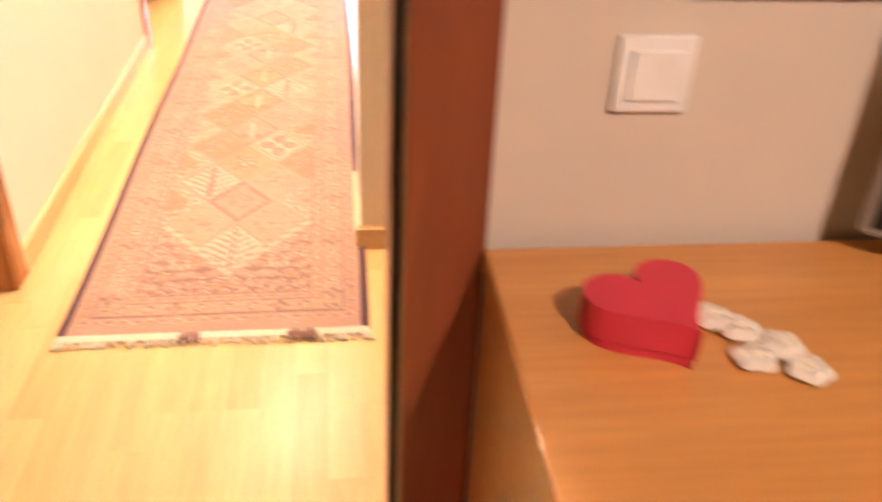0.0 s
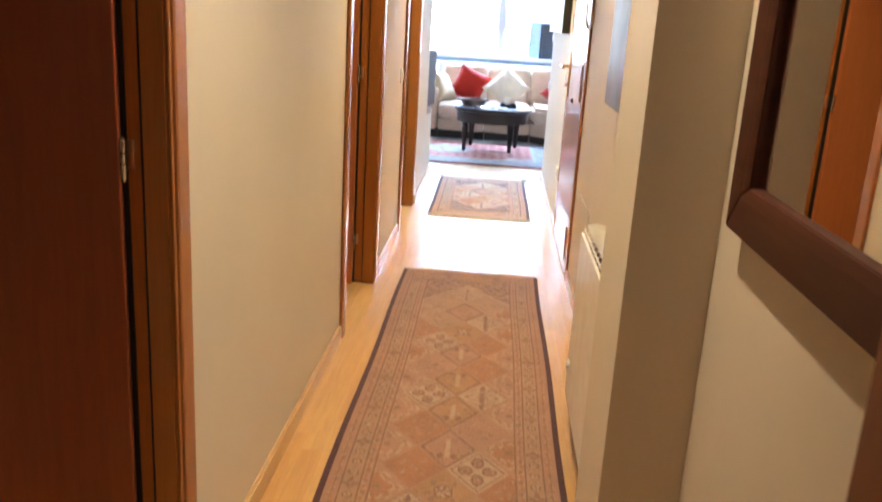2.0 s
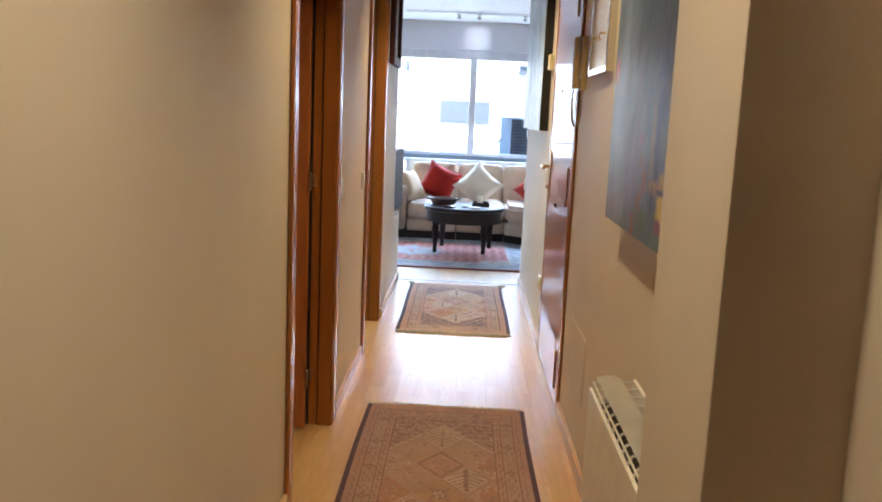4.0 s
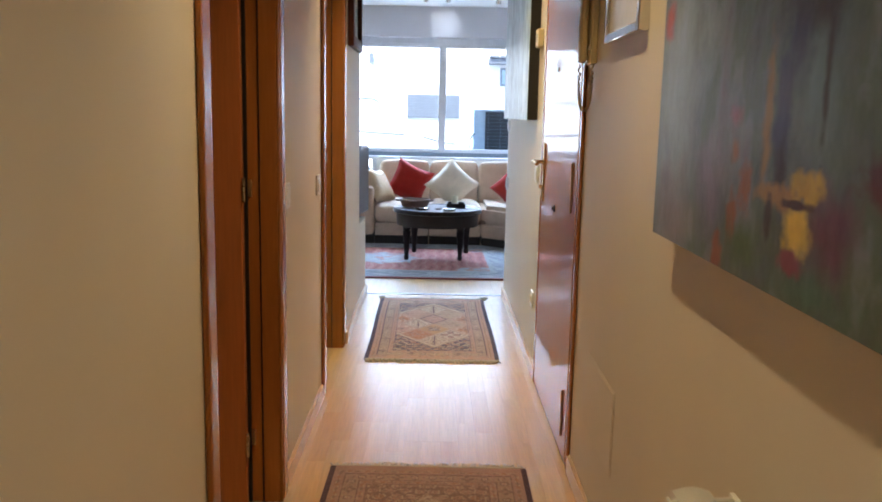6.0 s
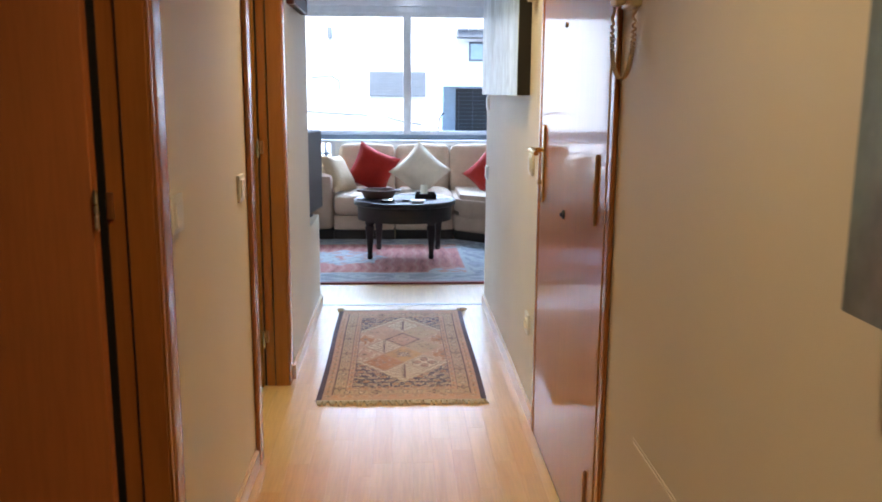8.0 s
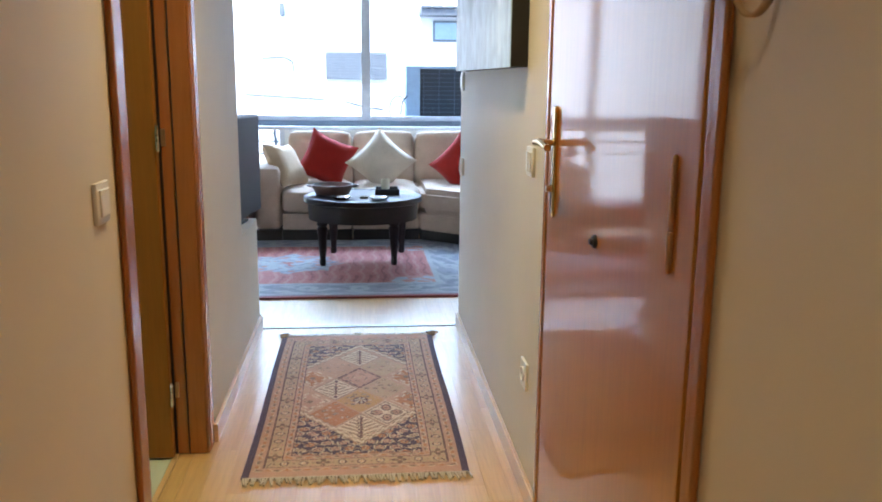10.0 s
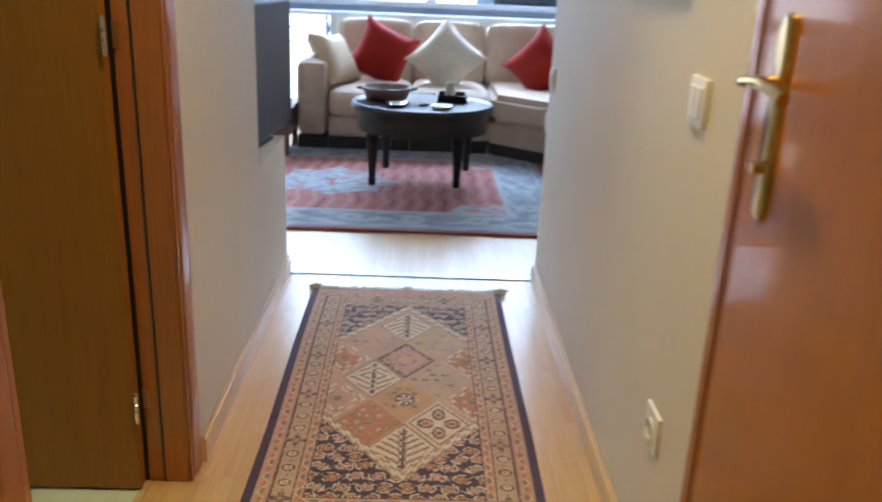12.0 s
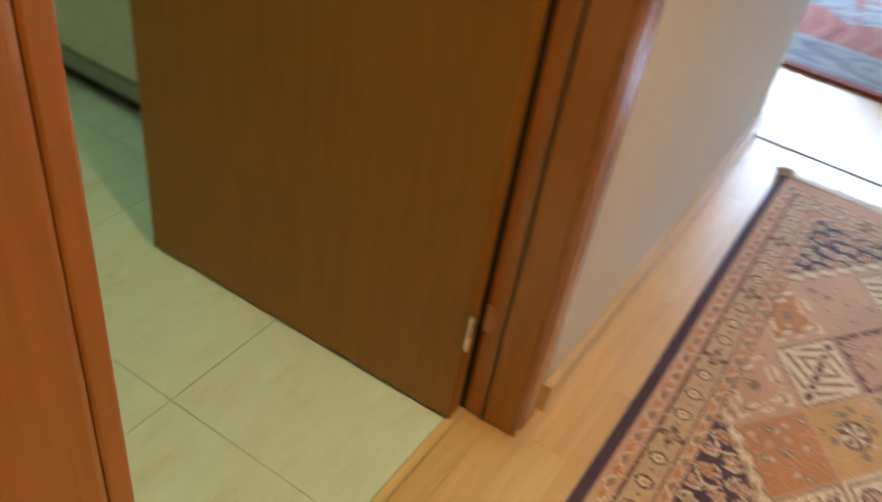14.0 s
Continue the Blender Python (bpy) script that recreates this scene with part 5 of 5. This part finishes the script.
# house across the street
FY = 15.6
fb = thing("neighbour_house", "sunlit white rendered house across the street with a tiled eave", "house", (0, FY, -3.2))
part("wall", box(-9, 9, 0.0, 6, 0, 8.6), M_FACADE, fb, smooth=False)
lv = thing("wall_louvre", "grey slatted ventilation louvre on the white facade", "ventilation louvre", (-0.035, FY, 1.19))
part("louvre_frame", box(-0.43, 0.43, -0.05, 0.0, 0, 0.38, 0.004), M_LOUVRE, lv)
for k in range(9):
    part("slat", box(-0.41, 0.41, -0.056, -0.045, 0.02 + 0.039 * k, 0.053 + 0.039 * k, 0.003), M_LOUVRE, lv)
ev = part("eave", box(0.86, 3.4, -0.35, 0.0, 5.27, 5.36, 0.01), M_ROOF, fb, "grey tiled eave")
for k in range(16):
    part("roof_tile", box(0.87 + k * 0.158, 1.01 + k * 0.158, -0.40, 0.0, 5.362, 5.40, 0.012), M_ROOF, fb)
wf = part("window", box(1.06, 1.46, -0.02, 0.0, 4.93, 5.22, 0.004), M_LOUVRE, fb, "small dark-framed window")
part("pane", box(1.09, 1.43, -0.024, -0.0205, 4.96, 5.19), plain("pale_curtain", (0.3, 0.42, 0.5), 0.4), wf)
part("wall_lamp", box(-1.09, -1.03, -0.08, 0.0, 5.25, 5.42, 0.01), M_LOUVRE, fb, "grey wall lamp")
for pts in (((-1.6, 15.5, 0.97), (-0.9, 15.5, 0.93), (-0.5, 15.5, 0.91)), ((-0.2, 15.5, 0.88), (0.1, 15.5, 0.80), (0.35, 15.5, 0.77)),
            ((-1.35, 15.5, 1.47), (-1.05, 15.5, 1.5), (-0.93, 15.5, 1.43), (-0.92, 15.5, 1.28))):
    cb = thing("facade_cable", "thin dark cable running along the white facade", "cable", (0, 0, 0), group="facade cables")
    part("cable", tube([(x, FY - 0.012, z) for x, y, z in pts], 0.011, 6), M_LOUVRE, cb)
# ledge and air conditioner outside the window
bm = box(GX, 2.2, YW + 0.22, YW + 0.95, 0.66, 0.76)
tagged(part("ledge", bm, M_FACADE, smooth=False), "white outer ledge under the window", "ledge", kind="structure")
bm = box(-3.0, GX, YW + 0.22, YW + 1.1, -0.1, 0.0)
tagged(part("balcony_floor", bm, M_FACADE, smooth=False), "pale balcony slab outside the window", "balcony", kind="structure")
rl = thing("balcony_railing", "thin dark metal balcony railing outside the window", "railing", (-1.8, YW + 1.0, 0.0))
for z in (0.48, 0.60, 0.72):
    part("rail", tube([(-1.15, 0, z), (1.17, 0, z)], 0.008, 8), M_LOUVRE, rl)
for x in (-1.1, -0.35, 0.4, 1.0):
    part("post", tube([(x, 0, 0), (x, 0, 0.74)], 0.011, 8), M_LOUVRE, rl)
cb = thing("hanging_cable", "dark knotted cable hanging from the railing", "cable", (-0.80, YW + 0.97, 0.0))
part("cable", tube([(0.0, 0, 0.80), (0.012, 0, 0.73), (-0.008, 0, 0.68), (0.014, 0, 0.63), (0.03, 0, 0.6), (0.005, 0, 0.56), (0.02, 0, 0.5)], 0.012, 6), M_LOUVRE, cb)
ac = thing("air_conditioner", "pale outdoor air conditioner unit with a dark grille on the ledge", "air conditioner", (0.83, 10.98, 0.76))
part("shell", box(-0.40, 0.40, 0.0, 0.32, 0.02, 0.56, 0.015, 3), M_ACBODY, ac)
part("feet", box(-0.34, -0.26, 0.02, 0.30, 0.0, 0.02), M_STEEL, ac)
part("feet", box(0.26, 0.34, 0.02, 0.30, 0.0, 0.02), M_STEEL, ac)
part("grille_panel", box(-0.27, 0.36, -0.008, 0.0, 0.05, 0.53, 0.003), M_ACGRILLE, ac, "dark grille panel")
for k in range(12):
    part("grille_wire", box(-0.27, 0.36, -0.014, -0.009, 0.07 + 0.038 * k, 0.074 + 0.038 * k), M_LOUVRE, ac)
for k in range(5):
    part("grille_wire", box(-0.24 + 0.14 * k, -0.236 + 0.14 * k, -0.013, -0.0085, 0.05, 0.53), M_LOUVRE, ac)
hose = thing("air_conditioner_hose", "looped pale hose hanging beside the air conditioner", "hose", (0, 0, 0))
part("hose_loop", tube([(0.36 + 0.075 * math.cos(a), 10.95, 0.93 + 0.12 * math.sin(a)) for a in np.linspace(-1.2, 4.6, 30)], 0.008, 8), M_ACBODY, hose)
part("cable", tube([(0.44, 10.96, 1.05), (0.40, 10.95, 1.0), (0.385, 10.95, 0.9), (0.40, 10.94, 0.82), (0.5, 10.94, 0.768), (0.8, 10.94, 0.768)], 0.008, 6), M_CABLE, hose, "black cable")

# ---- bedroom desk ----
dk = thing("desk", "orange-brown wooden desk against the bedroom wall", "desk", (0.445, 0.0, -0.045))
part("desktop", box(0.0, 1.25, 0.03, 0.60, 0.715, 0.745, 0.003), M_DESK, dk)
part("side_panel", box(0.004, 0.034, 0.05, 0.595, 0.045, 0.715, 0.002), M_DESK, dk)
part("side_panel", box(1.21, 1.24, 0.05, 0.595, 0.045, 0.715, 0.002), M_DESK, dk)
part("back_panel", box(0.034, 1.21, 0.57, 0.588, 0.3, 0.715, 0.002), M_DESK, dk)
part("drawer_front", box(0.036, 0.5, 0.055, 0.073, 0.55, 0.71, 0.002), M_DESK, dk)
DZ = 0.7005
hb = thing("heart_box", "red heart-shaped cardboard gift box lying on the desk", "gift box", (0.58, 0.44, DZ), 22)


def heart(s, z0, z1):
    bm = bmesh.new()
    pts = []
    for k in range(48):
        a = 2 * math.pi * k / 48
        pts.append((s * 16 * math.sin(a) ** 3 / 17, s * (13 * math.cos(a) - 5 * math.cos(2 * a) - 2 * math.cos(3 * a) - math.cos(4 * a)) / 17))
    f = bm.faces.new([bm.verts.new((x, y, z0)) for x, y in pts][::-1])
    r = bmesh.ops.extrude_face_region(bm, geom=[f])
    bmesh.ops.translate(bm, vec=(0, 0, z1 - z0), verts=[v for v in r["geom"] if isinstance(v, bmesh.types.BMVert)])
    bmesh.ops.recalc_face_normals(bm, faces=bm.faces[:])
    return bm


part("box_base", heart(0.064, 0, 0.03), M_PINK, hb)
part("lid", heart(0.068, 0.012, 0.046), M_PINK, hb)
for k, (x, y) in enumerate(((0.672, 0.432), (0.703, 0.405), (0.668, 0.388), (0.712, 0.368), (0.652, 0.452))):
    fl = thing("flower_head", "small white fabric flower lying on the desk", "flower", (x, y, DZ), 40 * k, group="fabric flowers")
    for q in range(5):
        o = part("petal", lathe([(0.002, 0.0), (0.009, 0.002), (0.012, 0.006), (0.007, 0.011), (0.002, 0.012)], 12), M_SHELL, fl)
        o.matrix_local = pose(0.011 * math.cos(q * 1.257), 0.011 * math.sin(q * 1.257), 0)
    part("centre", lathe([(0.002, 0.004), (0.006, 0.008), (0.005, 0.014), (0.001, 0.016)], 10), M_WAX, fl)
mo = thing("monitor", "black flat screen with a grey bezel standing on the desk", "monitor", (1.015, 0.44, DZ), -38)
part("shell", box(-0.20, 0.20, 0.0, 0.04, 0.03, 0.36, 0.008), plain("grey_bezel", (0.3, 0.28, 0.25), 0.4), mo)
part("screen", box(-0.185, 0.185, -0.003, 0.0, 0.045, 0.345), M_BLACK, mo, "black screen", smooth=False)
part("foot", box(-0.1, 0.1, -0.05, 0.09, 0, 0.012, 0.003), M_BLACK, mo)
part("neck", box(-0.03, 0.03, 0.005, 0.035, 0.012, 0.05), M_BLACK, mo)
wp = thing("wall_frame", "dark framed picture hanging on the bedroom wall", "picture", (0.92, 0.62, 0.99))
for a, c, e, f in ((-0.28, -0.245, 0, 0.45), (0.245, 0.28, 0, 0.45), (-0.245, 0.245, 0, 0.035), (-0.245, 0.245, 0.415, 0.45)):
    part("frame_strip", box(a, c, -0.025, -0.001, e, f, 0.004), M_BLACK, wp)
part("picture_sheet", box(-0.243, 0.243, -0.012, -0.002, 0.037, 0.413), plain("dark_print", (0.12, 0.1, 0.08), 0.4), wp)
sw = thing("light_switch", "white plastic switch plate on the bedroom wall", "switch", (0.612, 0.62, 0.898), -90, group="light switches")
part("plate", box(0.0, 0.009, -0.041, 0.041, -0.041, 0.041, 0.003), M_PLASTIC, sw)
part("rocker", box(0.009, 0.0135, -0.027, 0.027, -0.027, 0.027, 0.002), M_PLASTIC, sw)

# ---- bathroom ----
vu = thing("bathroom_cabinet", "cream bathroom cabinet on a dark plinth", "cabinet", (-1.95, 6.15, 0))
part("plinth", box(-0.62, 0.62, 0.02, 0.46, 0.0, 0.055), M_PLINTH, vu, "dark plinth")
part("cabinet_body", box(-0.62, 0.62, 0.0, 0.46, 0.055, 0.82, 0.004), M_VANITY, vu)
part("lower_rail", box(-0.62, 0.62, -0.012, 0.0, 0.055, 0.10, 0.003), plain("olive_grey_rail", (0.3, 0.29, 0.21), 0.5), vu)
for s in (-1, 1):
    part("cabinet_door", box(min(s * 0.008, s * 0.61), max(s * 0.008, s * 0.61), -0.016, 0.0, 0.11, 0.80, 0.004), M_VANITY, vu)
part("worktop", box(-0.64, 0.64, -0.03, 0.46, 0.82, 0.85, 0.005), M_TILE, vu)

# ---- floor pieces ----
PW, PL = 0.07, 0.50


def plank_mesh(w, l):
    bm = box(0.00012, w - 0.00012, 0.00012, l - 0.00012, -0.003, 0.0)
    top = [e for e in bm.edges if all(v.co.z > -1e-5 for v in e.verts)]
    bmesh.ops.bevel(bm, geom=top, offset=0.00025, segments=1, affect="EDGES")
    return mesh_of("plank", bm, M_PLANK)


rng = random.Random(4)
cache = {}
for r in range(15):
    x = -0.52 + PW * r
    y = 0.62 - rng.choice((0.0, 0.1, 0.2, 0.3, 0.4))
    while y < 7.285:
        a, c = max(y, 0.72 if -0.48 < x < 0.5 else 0.62), min(y + PL, 7.285)
        y += PL
        x0, x1 = max(x, -0.52), min(x + PW, 0.53)
        if c - a < 0.02:
            continue
        key = (round(x1 - x0, 3), round(c - a, 3))
        if key not in cache:
            cache[key] = plank_mesh(*key)
        o = new("plank", cache[key])
        o.parent = FLOOR
        o.location = (x0, a, 0)


def joined_planks(name, x0, x1, y0, y1):
    verts, faces = [], []
    x = x0
    while x < x1 - 0.005:
        y = y0 - rng.choice((0.0, 0.1, 0.2, 0.3, 0.4))
        while y < y1:
            a, c, e = max(y, y0), min(y + PL, y1), min(x + PW, x1)
            y += PL
            if c - a < 0.02:
                continue
            k = len(verts)
            g = 0.00012
            verts += [(x + g, a + g, 0), (e - g, a + g, 0), (e - g, c - g, 0), (x + g, c - g, 0), (x + g, a + g, -0.003), (e - g, a + g, -0.003), (e - g, c - g, -0.003), (x + g, c - g, -0.003)]
            faces += [(k, k + 1, k + 2, k + 3), (k, k + 4, k + 5, k + 1), (k + 1, k + 5, k + 6, k + 2), (k + 2, k + 6, k + 7, k + 3), (k + 3, k + 7, k + 4, k)]
        x += PW
    me = bpy.data.meshes.new(name)
    me.from_pydata(verts, [], faces)
    me.materials.append(M_PLANK)
    o = new(name, me)
    o.parent = FLOOR
    return tagged(o, kind="stuff")


joined_planks("living_room_planks", -3.2, 3.0, 7.315, YW)
joined_planks("bedroom_planks", -3.2, 3.0, -3.2, 0.72)
joined_planks("side_room_planks", -3.2, -0.521, 0.72, 4.70)
joined_planks("niche_planks", -3.2, -0.60, 6.80, 7.315)
joined_planks("sill_planks", -0.567, -0.521, 5.18, 5.90)

TS = 0.45
cache2 = {}
for i in range(-5, 2):
    for j in range(-3, 4):
        x0, y0 = -0.958 + i * TS, 5.60 + j * TS
        a, c, e, f = max(x0, -2.6), min(x0 + TS, -0.586), max(y0, 4.80), min(y0 + TS, 6.62)
        if c - a < 0.03 or f - e < 0.03:
            continue
        key = (round(c - a, 3), round(f - e, 3))
        if key not in cache2:
            bm = box(0.0007, key[0] - 0.0007, 0.0007, key[1] - 0.0007, -0.004, 0.001)
            cache2[key] = mesh_of("tile", bm, M_TILE)
        o = new("tile", cache2[key])
        o.parent = BATH
        o.location = (a, e, 0)
